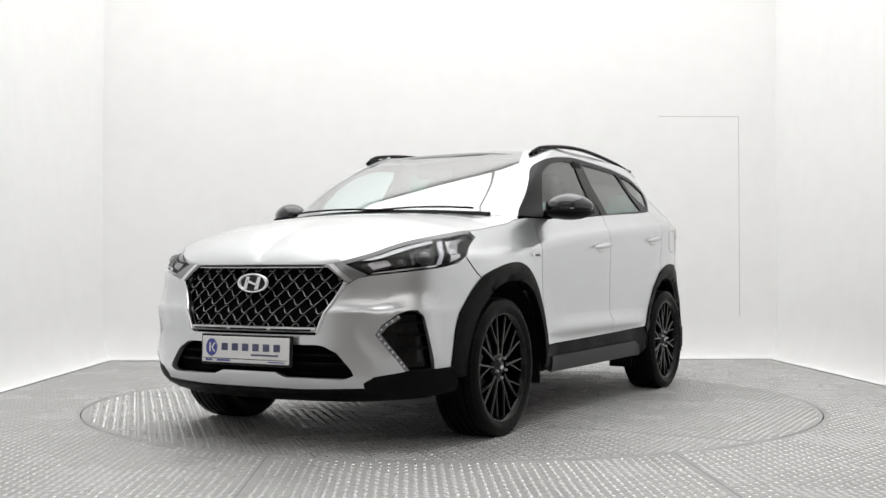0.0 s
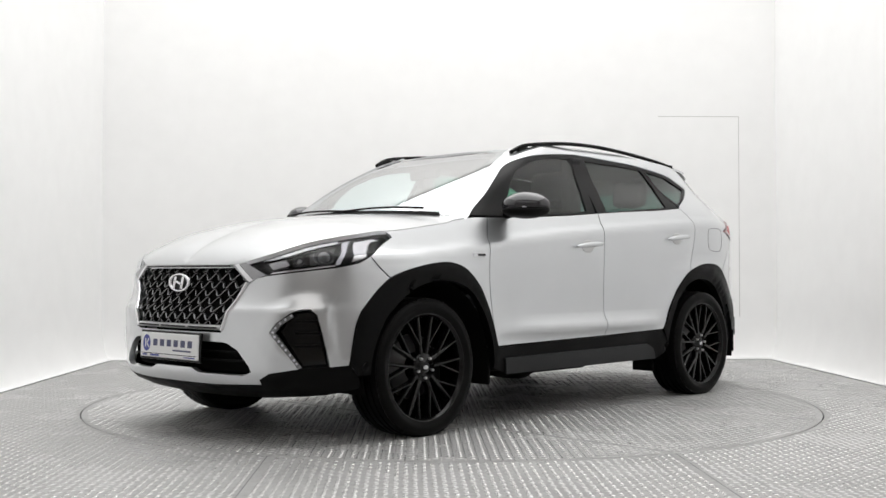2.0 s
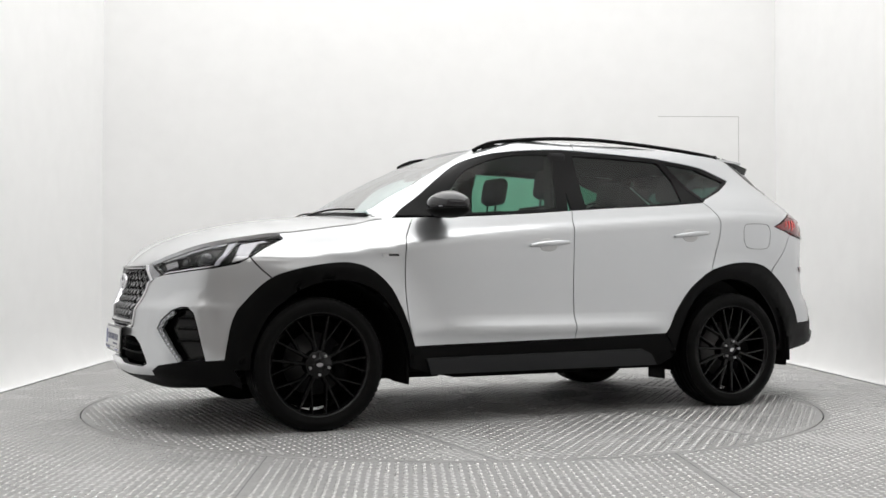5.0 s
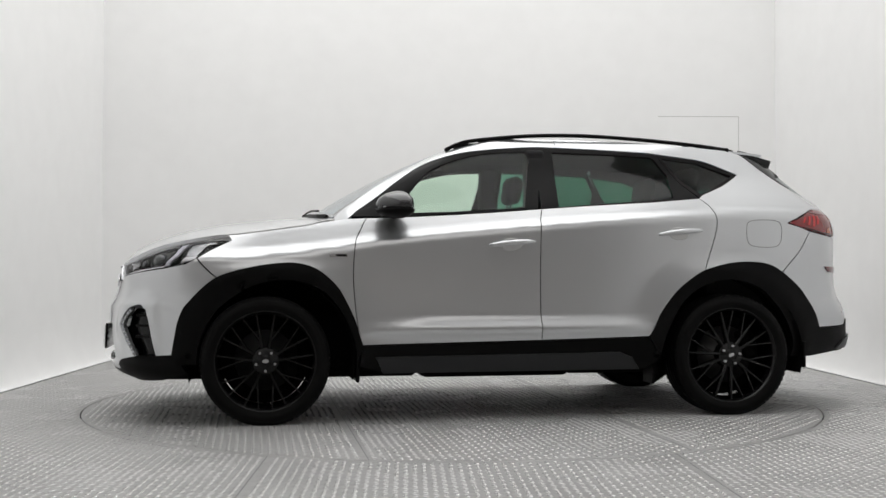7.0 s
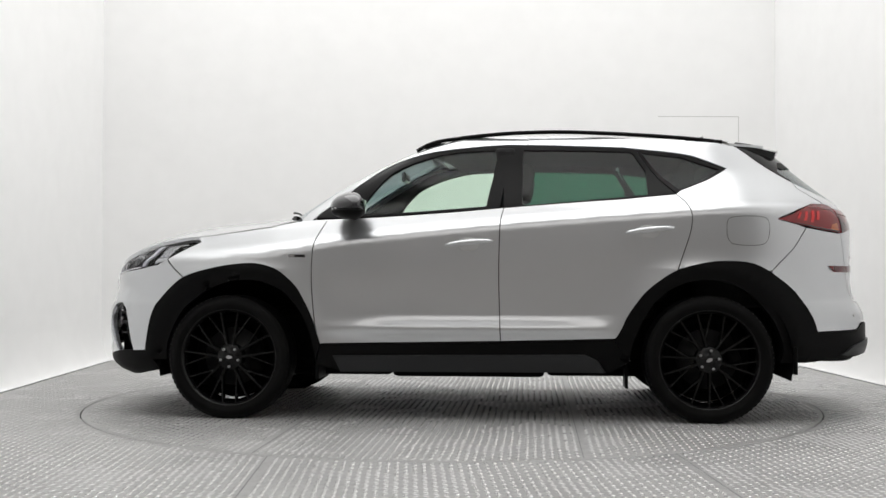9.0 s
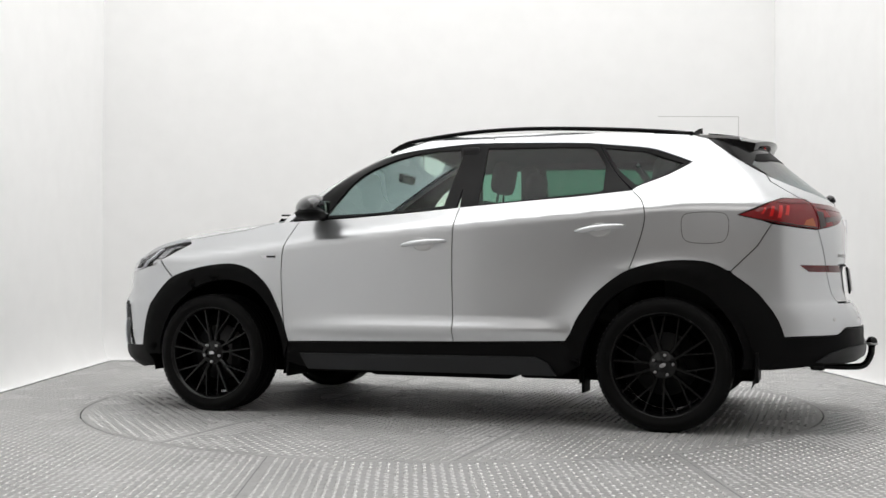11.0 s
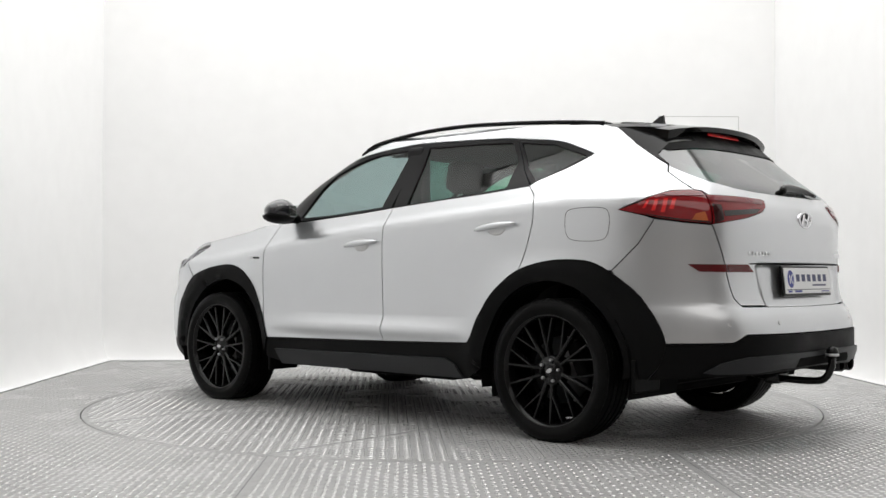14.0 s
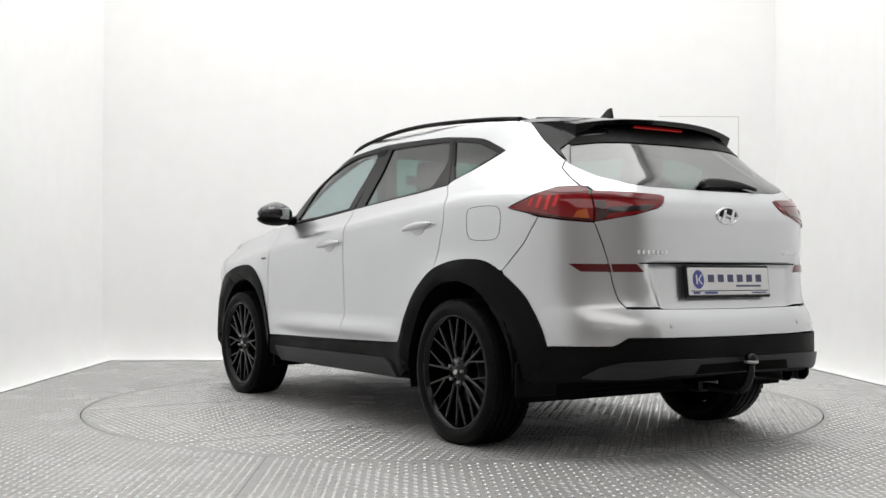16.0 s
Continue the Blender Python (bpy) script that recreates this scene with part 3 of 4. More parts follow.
for y0, y1 in ((-0.35, -0.13), (-0.11, 0.11), (0.13, 0.35)):
    line = [front_at(y, 0.556, 0.009) for y in np.linspace(y0, y1, 9)]
    v, f = rail("t", line, 0.009, 0.004, CLAD, grille)
    mesh_ob("grille_slot", v, f, CLAD, grille, True)


def oval_badge(name, at, nx, w, h, parent):
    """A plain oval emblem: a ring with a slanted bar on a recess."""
    bm = bmesh.new()
    n = 40
    rings = []
    for k, (sc, d) in enumerate(((1.0, 0.0), (1.0, 0.008), (0.94, 0.012), (0.82, 0.012), (0.78, 0.004))):
        rings.append([bm.verts.new((nx * d, w * sc * math.cos(a), h * sc * math.sin(a))) for a in np.linspace(0, 2 * math.pi, n + 1)[:-1]])
    for r0, r1 in zip(rings, rings[1:]):
        for i in range(n):
            bm.faces.new((r0[i], r0[(i + 1) % n], r1[(i + 1) % n], r1[i]))
    ob = part(name, bm, CHROME, parent, "chrome oval emblem", True)
    ob.location = at
    bm = bmesh.new()
    bm.faces.new([bm.verts.new((nx * 0.004, w * 0.79 * math.cos(a), h * 0.79 * math.sin(a))) for a in np.linspace(0, 2 * math.pi, n + 1)[:-1]])
    part("emblem_field", bm, SATIN, ob)
    side = -nx
    for y in (-0.36, 0.36):
        bm = box_bm(-0.004, 0.004, -w * 0.12, w * 0.12, -h * 0.66, h * 0.66, 0.002)
        for v in bm.verts:
            v.co = Vector((v.co.x + nx * 0.009, v.co.y + w * y - side * v.co.z * 0.35, v.co.z))
        part("emblem_bar", bm, CHROME, ob)
    bm = box_bm(-0.004, 0.004, -w * 0.36, w * 0.36, -h * 0.14, h * 0.14, 0.002)
    for v in bm.verts:
        v.co = Vector((v.co.x + nx * 0.009, v.co.y, v.co.z + side * v.co.y * 0.3))
    part("emblem_bar", bm, CHROME, ob)
    return ob


oval_badge("front_emblem", (2.190, 0, 0.772), 1, 0.094, 0.047, car)

# headlamps
panel("lamp_corner", body_point, [(2.498, 0.857), (2.420, 0.872), (2.281, 0.811), (2.328, 0.794), (2.375, 0.770)], DARKCHROME, car, off=0.0, thick=0.02, gap=0.001)
panel("lamp_chrome", body_point, [(2.480, 0.858), (2.456, 0.862), (2.349, 0.784), (2.372, 0.776)], CHROME, car, off=0.004, thick=0.008, step=0.02)
lamps = panel("headlamp", body_point, LAMP, UNDER, car, gap=GAP, off=-0.035, thick=0.0, label="clear dark headlamp")
for k, lamp in enumerate(lamps):
    sg = 1 if k == 0 else -1

    def lp(name, outline, mat, off, thick=0.01, label="", parent=lamp):
        made = panel(name, body_point, outline, mat, parent, off=off, thick=thick, step=0.025, sides="left", label=label)[0]
        if sg < 0:
            for v in made.data.vertices:
                v.co.y = -v.co.y
            made.data.flip_normals()
        return made

    lp("reflector", [(1.905, 0.984), (1.795, 0.999), (1.701, 0.985), (1.724, 0.955), (1.795, 0.929), (1.859, 0.924)], DARKCHROME, -0.022)
    lp("reflector", [(1.858, 0.917), (1.786, 0.925), (1.739, 0.940), (1.806, 0.893), (1.852, 0.875)], SATIN2, -0.018)
    lp("light_guide", [(1.964, 0.977), (1.929, 0.984), (1.908, 0.929), (1.918, 0.862), (1.944, 0.858), (1.933, 0.929)], LENSWHITE, -0.012, label="white light guide")
    lp("lower_trim", [(2.271, 0.815), (2.104, 0.833), (1.944, 0.852), (1.944, 0.859), (2.104, 0.841), (2.255, 0.823)], CHROME, -0.01)
    lp("upper_band", [(2.335, 0.883), (2.290, 0.899), (2.199, 0.933), (2.104, 0.964), (2.005, 0.988), (1.985, 0.975), (2.100, 0.946), (2.190, 0.917), (2.270, 0.889)], DARKCHROME, -0.016)
    lp("inner_reflector", [(2.300, 0.872), (2.210, 0.893), (2.178, 0.862), (2.262, 0.838)], DARKCHROME, -0.024)
    lp("projector_bezel", [(2.105, 0.935), (1.985, 0.965), (1.970, 0.870), (2.070, 0.858)], GLOSS, -0.030)
    lp("reflector_step", [(2.338, 0.868), (2.235, 0.885), (2.185, 0.850), (2.286, 0.830)], SATIN, -0.03)
    for s_, z_, r_ in ((2.02, 0.908, 0.036), (2.135, 0.882, 0.018)):
        c = Vector(body_point(s_, z_))
        nn = chart_normal(body_point, s_, z_)
        if sg < 0:
            c.y, nn.y = -c.y, -nn.y
        bm = bmesh.new()
        bmesh.ops.create_uvsphere(bm, u_segments=20, v_segments=12, radius=r_)
        proj = part("projector", bm, LENSGLASS, lamp, "round projector lens", True)
        proj.location = c - nn * 0.035
        bm = bmesh.new()
        rings = []
        for rr, d in ((r_ * 1.35, 0.0), (r_ * 1.3, 0.01), (r_ * 1.02, 0.006), (r_ * 0.98, -0.01)):
            rings.append([bm.verts.new((rr * math.cos(a), rr * math.sin(a), d)) for a in np.linspace(0, 2 * math.pi, 25)[:-1]])
        for r0, r1 in zip(rings, rings[1:]):
            for i in range(24):
                bm.faces.new((r0[i], r0[(i + 1) % 24], r1[(i + 1) % 24], r1[i]))
        ring = part("projector_ring", bm, SATIN, lamp, "", True)
        ring.matrix_local = Matrix.Translation(c - nn * 0.03) @ nn.to_track_quat("Z", "Y").to_matrix().to_4x4()
    cover = lp("lens_cover", shrunk(LAMP, -0.002), CLEAR, 0.0, 0.003)
    cover.visible_shadow = False

# hood: from its edge round the nose to the spine
EDGE = [Vector(body_point(*p)) for p in curve_through([(S_FRONT, 0.862), (2.657, 0.862), (2.502, 0.864), (2.414, 0.877), (2.291, 0.912), (2.104, 0.977), (1.849, 1.022), (1.738, 1.031), (1.621, 1.041), (1.400, 1.067), (1.210, 1.087), (1.13, 1.103), (1.0, 1.118)], 6)]
EDGE[0].y = 0
SPINE = ((1.0, 1.165), (1.2, 1.155), (1.53, 1.122), (1.8, 1.062), (2.0, 0.985), (2.1, 0.925), (2.14, 0.888), (2.168, 0.862))
length = [0]
for p, q in zip(EDGE, EDGE[1:]):
    length.append(length[-1] + (q - p).length)
verts, faces, NV = [], [], 16
for e, d in zip(EDGE, length):
    a = d / length[-1]
    cx = EDGE[0].x - (EDGE[0].x - 1.06) * a ** 1.35
    for k in range(NV + 1):
        w = k / NV
        z = e.z + (table(cx, SPINE) - e.z) * (1 - (1 - w) ** 2.4)
        verts.append(Vector((e.x + (cx - e.x) * w, e.y * (1 - w), z)))
n = len(EDGE)
for i in range(n - 1):
    for k in range(NV):
        faces.append((i * (NV + 1) + k, (i + 1) * (NV + 1) + k, (i + 1) * (NV + 1) + k + 1, i * (NV + 1) + k + 1))
bm = bmesh.new()
bv = [bm.verts.new(v) for v in verts] + [bm.verts.new(v * Vector((1, -1, 1))) for v in verts]
for f in faces:
    bm.faces.new([bv[i] for i in f])
    bm.faces.new([bv[i + len(verts)] for i in f[::-1]])
bmesh.ops.remove_doubles(bm, verts=bm.verts, dist=0.0005)
rim_e = [e for e in bm.edges if e.is_boundary]
got = bmesh.ops.extrude_edge_only(bm, edges=rim_e)["geom"]
for v in got:
    if isinstance(v, bmesh.types.BMVert):
        v.co.z -= 0.018
        v.co.x -= 0.004
hood = part("hood", bm, PAINT, car, "", True)
hood.data.set_sharp_from_angle(angle=radians(50))

# sill, arches
panel("sill", body_point, [(0.812, 0.42), (-0.198, 0.438), (-0.822, 0.454), (-0.86, 0.40), (-0.90, 0.33), (-0.80, 0.272), (0.70, 0.272), (0.83, 0.31)], CLAD, car, off=0.0, thick=0.05, gap=0.001)
panel("sill_insert", body_point, [(0.74, 0.36), (-0.2, 0.368), (-0.66, 0.372), (-0.73, 0.34), (-0.775, 0.275), (0.70, 0.272)], SATIN, car, off=0.012, thick=0.015)
INNER_F = [(1.704, 0.331), (1.694, 0.441), (1.626, 0.590), (1.506, 0.710), (1.385, 0.765), (1.264, 0.782), (1.14, 0.77), (1.02, 0.715), (0.92, 0.60), (0.86, 0.46), (0.835, 0.33)]
INNER_R = [(-0.90, 0.33), (-0.93, 0.46), (-1.01, 0.62), (-1.10, 0.71), (-1.211, 0.765), (-1.332, 0.783), (-1.451, 0.765), (-1.566, 0.705), (-1.638, 0.590), (-1.696, 0.461), (-1.719, 0.331)]
INF, INR = [tuple(p) for p in curve_through(INNER_F, 3)], [tuple(p) for p in curve_through(INNER_R, 3)]
panel("wheel_arch_trim", body_point, AF + [(0.83, 0.36)] + INF[::-1] + [(1.790, 0.332)], CLAD, car, off=0.008, thick=0.045, step=0.03)
panel("wheel_arch_trim", body_point, AR + [(-1.879, 0.404), (-1.843, 0.333)] + INR[::-1] + [(-0.87, 0.38)], CLAD, car, off=0.008, thick=0.045, step=0.03)
for x in (1.30, -1.335):
    for sg in (1, -1):
        bm = bmesh.new()
        prof = [(x + 0.452 * math.cos(a), 0.345 + 0.452 * math.sin(a)) for a in np.linspace(-0.25, math.pi + 0.25, 25)]
        rows = [[bm.verts.new((px, sg * y, pz)) for px, pz in prof] for y in (0.885, 0.45)]
        for i in range(24):
            bm.faces.new((rows[0][i], rows[0][i + 1], rows[1][i + 1], rows[1][i]))
        bm.faces.new(rows[1])
        part("wheel_housing", bm, UNDER, car, "", True)
    for sg in (1, -1):
        if x < 0:
            part("air_deflector", box_bm(-0.905, -0.888, min(sg * 0.64, sg * 0.80), max(sg * 0.64, sg * 0.80), 0.175, 0.31, 0.006), CLAD, car)
        part("mud_flap", box_bm(x - 0.475, x - 0.455, min(sg * 0.66, sg * 0.885), max(sg * 0.66, sg * 0.885), 0.22 if x > 0 else 0.265, 0.42, 0.008), CLAD, car)
for x0, x1 in ((0.45, 1.9), (-0.45, 0.45), (-1.7, -0.45)):
    part("undertray", box_bm(x0 + 0.005, x1 - 0.005, -0.60 if x0 == -0.45 else -0.5, 0.60 if x0 == -0.45 else 0.5, 0.215, 0.30, 0.03), UNDER, car)
part("floor_pan", box_bm(-0.85, 0.82, -0.84, 0.84, 0.28, 0.40, 0.03), UNDER, car)

# greenhouse
FRAME_F = [tuple(p) for p in curve_through([(0.66, 1.138), (0.648, 1.255), (0.672, 1.358), (0.69, 1.453), (0.59, 1.508), (0.42, 1.533), (0.15, 1.551), (-0.09, 1.56), (-0.213, 1.561)], 4)]
FRAME_R = [tuple(p) for p in curve_through([(-0.213, 1.561), (-0.513, 1.553), (-0.839, 1.539), (-1.07, 1.522), (-1.390, 1.493), (-1.544, 1.451), (-1.650, 1.412)], 4)]
SCREEN_EDGE = [(0.753, 1.138), (0.752, 1.232), (0.769, 1.309), (0.778, 1.40), (0.785, 1.46), (0.815, 1.54), (0.84, 1.572)]
screen = panel("windscreen", house_point, [(G_FRONT, 1.160), (1.1, 1.152)] + SCREEN_EDGE + [(1.0, 1.585), (G_FRONT, 1.59)], SCREENGLASS, car, sides="middle", off=-0.006, thick=0.005, label="clear laminated windscreen")[0]
screen.visible_shadow = False
panel("windscreen_border", house_point, [(G_FRONT, 1.175), (1.1, 1.167), (0.80, 1.155), (0.79, 1.232), (0.80, 1.309), (0.812, 1.40), (0.83, 1.46), (0.86, 1.53), (0.9, 1.553), (G_FRONT, 1.566), (G_FRONT, 1.588), (1.0, 1.583)] + SCREEN_EDGE[::-1] + [(1.1, 1.153), (G_FRONT, 1.161)], GLOSS, screen, sides="middle", off=-0.0075, thick=0.0)
panel("front_pillar", house_point, [(0.75, 1.112), (0.753, 1.138)] + SCREEN_EDGE[1:] + [(0.7, 1.605), (0.3, 1.612), (-0.35, 1.614), (-0.35, 1.559)] + FRAME_F[::-1][1:] + [(0.675, 1.112)], PAINT, car, gap=0.0012, step=0.03)
GLASS_F = [tuple(p) for p in curve_through([(0.46, 1.156), (0.50, 1.268), (0.545, 1.36), (0.56, 1.42), (0.49, 1.475), (0.36, 1.509), (0.181, 1.523), (-0.098, 1.529)], 3)] + [(-0.135, 1.35), (-0.147, 1.196), (0.2, 1.166)]
frame_f = panel("window_frame", house_point, FRAME_F + [(-0.2135, 1.188), (0.065, 1.165), (0.324, 1.148), (0.477, 1.138)], TRIM, car, holes=[GLASS_F], off=-0.003, thick=0.02, step=0.03)
GLASS_R = [(-0.325, 1.529), (-0.674, 1.522), (-0.94, 1.511), (-0.97, 1.50), (-1.045, 1.40), (-1.028, 1.262), (-1.01, 1.256), (-0.317, 1.199)]
frame_r = panel("window_frame", body_point, between(FRAME_R, -0.99, -0.2) + [(-1.0, 1.527), (-1.12, 1.35), (-1.2, 1.262)] + BELT_R[1:-1] + [(-0.2145, 1.188)], TRIM, car, holes=[GLASS_R], off=-0.003, thick=0.02, step=0.03)
GLASS_Q = [(-1.04, 1.506), (-1.350, 1.478), (-1.494, 1.433), (-1.591, 1.405), (-1.340, 1.319), (-1.235, 1.287), (-1.14, 1.37)]
frame_q = panel("quarter_window_frame", body_point, [(-1.006, 1.527)] + between(FRAME_R, -1.7, -1.01) + [(-1.445, 1.343), (-1.241, 1.283), (-1.211, 1.264), (-1.126, 1.35)], TRIM, car, holes=[GLASS_Q], off=-0.003, thick=0.02, step=0.03)
for frames, chart, outline, mat in ((frame_f, house_point, GLASS_F, GLASS), (frame_r, body_point, GLASS_R, PRIVACY), (frame_q, body_point, GLASS_Q, PRIVACY)):
    for ob in panel("window_pane", chart, shrunk(dense(outline, 0.05), -0.004), mat, car, off=-0.010, thick=0.003):
        ob.visible_shadow = False
        ob.parent = frames[0] if ob.data.vertices[0].co.y > 0 else frames[1]

QUARTER = [(-0.35, 1.614), (-0.52, 1.614), (-0.8, 1.606), (-1.08, 1.594), (-1.461, 1.580), (-1.855, 1.564), (-1.899, 1.542), (-1.954, 1.453), (-2.028, 1.373), (-2.070, 1.335),
           (-2.048, 1.298), (-2.084, 1.244), (-2.124, 1.204), (-2.014, 1.203), (-1.905, 1.173), (-1.736, 1.116), (-1.854, 1.088), (-1.904, 1.070), (-1.826, 0.956), (-1.695, 0.830)]
panel("rear_quarter", body_point, QUARTER + between(AR[::-1], -1.69, -1.18) + REAR_LINE[::-1] + [(-1.241, 1.281), (-1.445, 1.341)] + FRAME_R[::-1][:-3] + [(-0.35, 1.559)], PAINT, car, gap=GAP, step=0.022)
panel("roof", roof_point, [(-1.75, 0), (0.27, 0), (0.20, 0.58), (0.1, 0.60), (-1.5, 0.60), (-1.7, 0.55)], PAINT, car, sides="middle")

# tail
LAMP_OUT = [(-1.740, 1.116), (-1.847, 1.147), (-1.909, 1.171), (-1.963, 1.187), (-2.016, 1.200), (-2.122, 1.202), (-2.158, 1.195), (-2.171, 1.175), (-2.170, 1.096), (-2.163, 1.044), (-2.036, 1.056), (-1.938, 1.070), (-1.855, 1.090)]
LAMP_IN = [(-2.175, 1.181), (-2.191, 1.179), (-2.352, 1.173), (-2.500, 1.165), (-2.519, 1.157), (-2.500, 1.127), (-2.469, 1.106), (-2.349, 1.074), (-2.169, 1.044), (-2.175, 1.096)]
TG_SIDE = [(-2.167, 1.040), (-2.177, 1.017), (-2.201, 0.948), (-2.224, 0.877), (-2.234, 0.820), (-2.244, 0.766), (-2.259, 0.703), (-2.284, 0.670)]
GLASS_LOW = [(-2.072, 1.331), (-2.122, 1.301), (-2.220, 1.251), (-2.351, 1.217), (-2.457, 1.205), (-2.623, 1.200), (S_REAR, 1.197)]


def tailgate_point(s, z):
    """The tailgate's skin with the sunk field round the plate."""
    w = ease((-2.385 - 0.22 * (0.86 - z) - s) / 0.045) * ease((0.868 - z) / 0.02)
    return Vector(body_point(s, z)) - chart_normal(body_point, s, z) * 0.018 * w


tailgate = panel("tailgate", tailgate_point, [(S_REAR, 0.666)] + TG_SIDE[::-1] + LAMP_IN[::-1][1:-1] + [(-2.163, 1.200), (-2.128, 1.204), (-2.086, 1.244), (-2.052, 1.298)] + GLASS_LOW, PAINT, car, sides="middle", gap=GAP, step=0.022)[0]
rear_bumper = panel("rear_bumper", body_point, [(S_REAR, 0.66), (-2.287, 0.665)] + TG_SIDE[::-1][1:] + [(-2.036, 1.052), (-1.938, 1.066), (-1.904, 1.070), (-1.826, 0.956), (-1.695, 0.830)] + between(AR, -1.935, -1.70) + [(-1.903, 0.496), (-2.192, 0.503), (-2.216, 0.513), (-2.259, 0.540), (S_REAR, 0.537)], PAINT, car, sides="middle", gap=GAP, step=0.03)[0]
panel("tail_lining", body_point, [(S_REAR, 1.20), (-2.153, 1.195), (-1.805, 1.109), (-1.941, 0.899), (-1.942, 0.504), (S_REAR, 0.5)], UNDER, car, sides="middle", off=-0.04, thick=0.004, step=0.06)
lower = panel("rear_lower_bumper", body_point, [(S_REAR, 0.533), (-2.257, 0.536), (-2.214, 0.509), (-2.190, 0.499), (-1.903, 0.492), (-1.879, 0.404), (-1.850, 0.330), (-2.071, 0.350), (S_REAR, 0.375)], CLAD, car, sides="middle", off=0.006, thick=0.05)[0]
panel("diffuser", body_point, [(S_REAR, 0.446), (-2.490, 0.447), (-2.259, 0.439), (-2.202, 0.429), (-2.134, 0.412), (-2.070, 0.372), (-2.120, 0.368), (-2.312, 0.372), (-2.458, 0.386), (S_REAR, 0.382)], SATIN, lower, sides="middle", off=0.018, thick=0.03)
panel("diffuser_slot", body_point, [(S_REAR, 0.425), (-2.599, 0.422), (-2.574, 0.387), (S_REAR, 0.39)], UNDER, lower, sides="middle", off=0.0195, thick=0.002)
lamp_o = panel("tail_lamp", body_point, LAMP_OUT, RED, car, off=0.004, thick=0.03, gap=0.001, label="dark red tail lamp")
lamp_i = panel("tail_lamp", body_point, LAMP_IN, RED, car, off=0.004, thick=0.03, gap=0.001, label="dark red tail lamp")
for pair, items in ((lamp_o, (("lamp_upper_band", [(-1.953, 1.181), (-2.016, 1.196), (-2.122, 1.198), (-2.153, 1.191), (-2.166, 1.173), (-2.029, 1.172)], REDLIGHT),
                              ("amber_lamp", [(-2.095, 1.090), (-2.140, 1.100), (-2.148, 1.058), (-2.075, 1.063)], AMBER),
                              ("red_bar", [(-1.856, 1.119), (-1.870, 1.119), (-1.900, 1.153), (-1.886, 1.153)], REDGLOW),
                              ("red_bar", [(-1.894, 1.107), (-1.913, 1.107), (-1.945, 1.158), (-1.928, 1.158)], REDGLOW),
                              ("red_bar", [(-1.937, 1.099), (-1.956, 1.098), (-1.991, 1.162), (-1.972, 1.163)], REDGLOW),
                              ("red_bar", [(-1.980, 1.113), (-2.000, 1.112), (-2.029, 1.161), (-2.012, 1.162)], REDGLOW),
                              ("lamp_dark", [(-1.835, 1.099), (-1.938, 1.074), (-2.036, 1.060), (-2.159, 1.048), (-2.159, 1.054), (-2.036, 1.066), (-1.938, 1.081)], REDDARK))),
                    (lamp_i, (("lamp_upper_band", [(-2.178, 1.175), (-2.352, 1.168), (-2.500, 1.159), (-2.479, 1.137), (-2.178, 1.151)], REDLIGHT),
                              ("reversing_lamp", [(-2.230, 1.104), (-2.457, 1.117), (-2.413, 1.095), (-2.229, 1.079)], REVERSE),
                              ("lamp_dark", [(-2.179, 1.047), (-2.182, 1.136), (-2.226, 1.131), (-2.224, 1.062)], REDDARK)))):
    for nm, outline, mat in items:
        for ob in panel(nm, body_point, outline, mat, car, off=0.0065, thick=0.002, step=0.03):
            ob.parent = pair[0] if sum(v.co.y for v in ob.data.vertices) > 0 else pair[1]
panel("reflector_strip", body_point, [(-2.053, 0.861), (-2.231, 0.859), (-2.240, 0.824), (-2.106, 0.826)], REDSTRIP, rear_bumper, off=0.006, thick=0.02, label="red reflector")
panel("reflector_strip", body_point, [(-2.238, 0.859), (-2.352, 0.859), (-2.386, 0.823), (-2.246, 0.824)], REDSTRIP, tailgate, off=0.006, thick=0.02, label="red reflector")
panel("grip_shadow_line", body_point, [(S_REAR, 0.866), (-2.364, 0.865), (-2.364, 0.859), (S_REAR, 0.858)], UNDER, tailgate, sides="middle", off=0.001, thick=0.001)
rear_glass = panel("rear_window", body_point, GLASS_LOW[::-1] + [(-2.037, 1.395), (-2.146, 1.493), (-2.343, 1.532), (S_REAR, 1.54)], REARGLASS, car, sides="middle", off=-0.004, thick=0.004, gap=0.002, label="tinted rear window")[0]
rear_glass.visible_shadow = False
# shade under the spoiler, laid on the upper glass as a black band
panel("spoiler_shade_band", body_point, [(S_REAR, 1.436), (-2.5, 1.434), (-2.30, 1.428), (-2.13, 1.415), (-2.10, 1.43), (-2.146, 1.490), (-2.343, 1.530), (S_REAR, 1.538)], CLAD, rear_glass, sides="middle", off=0.0005, thick=0.001, label="black band standing in for the spoiler's shade")
panel("spoiler_fin", body_point, [(-1.897, 1.545), (-1.951, 1.574), (-2.396, 1.558), (-2.395, 1.474), (-2.167, 1.453), (-2.048, 1.395), (-2.080, 1.339), (-2.033, 1.375), (-1.957, 1.453)], GLOSS, car, off=0.002, thick=0.02, gap=0.001)

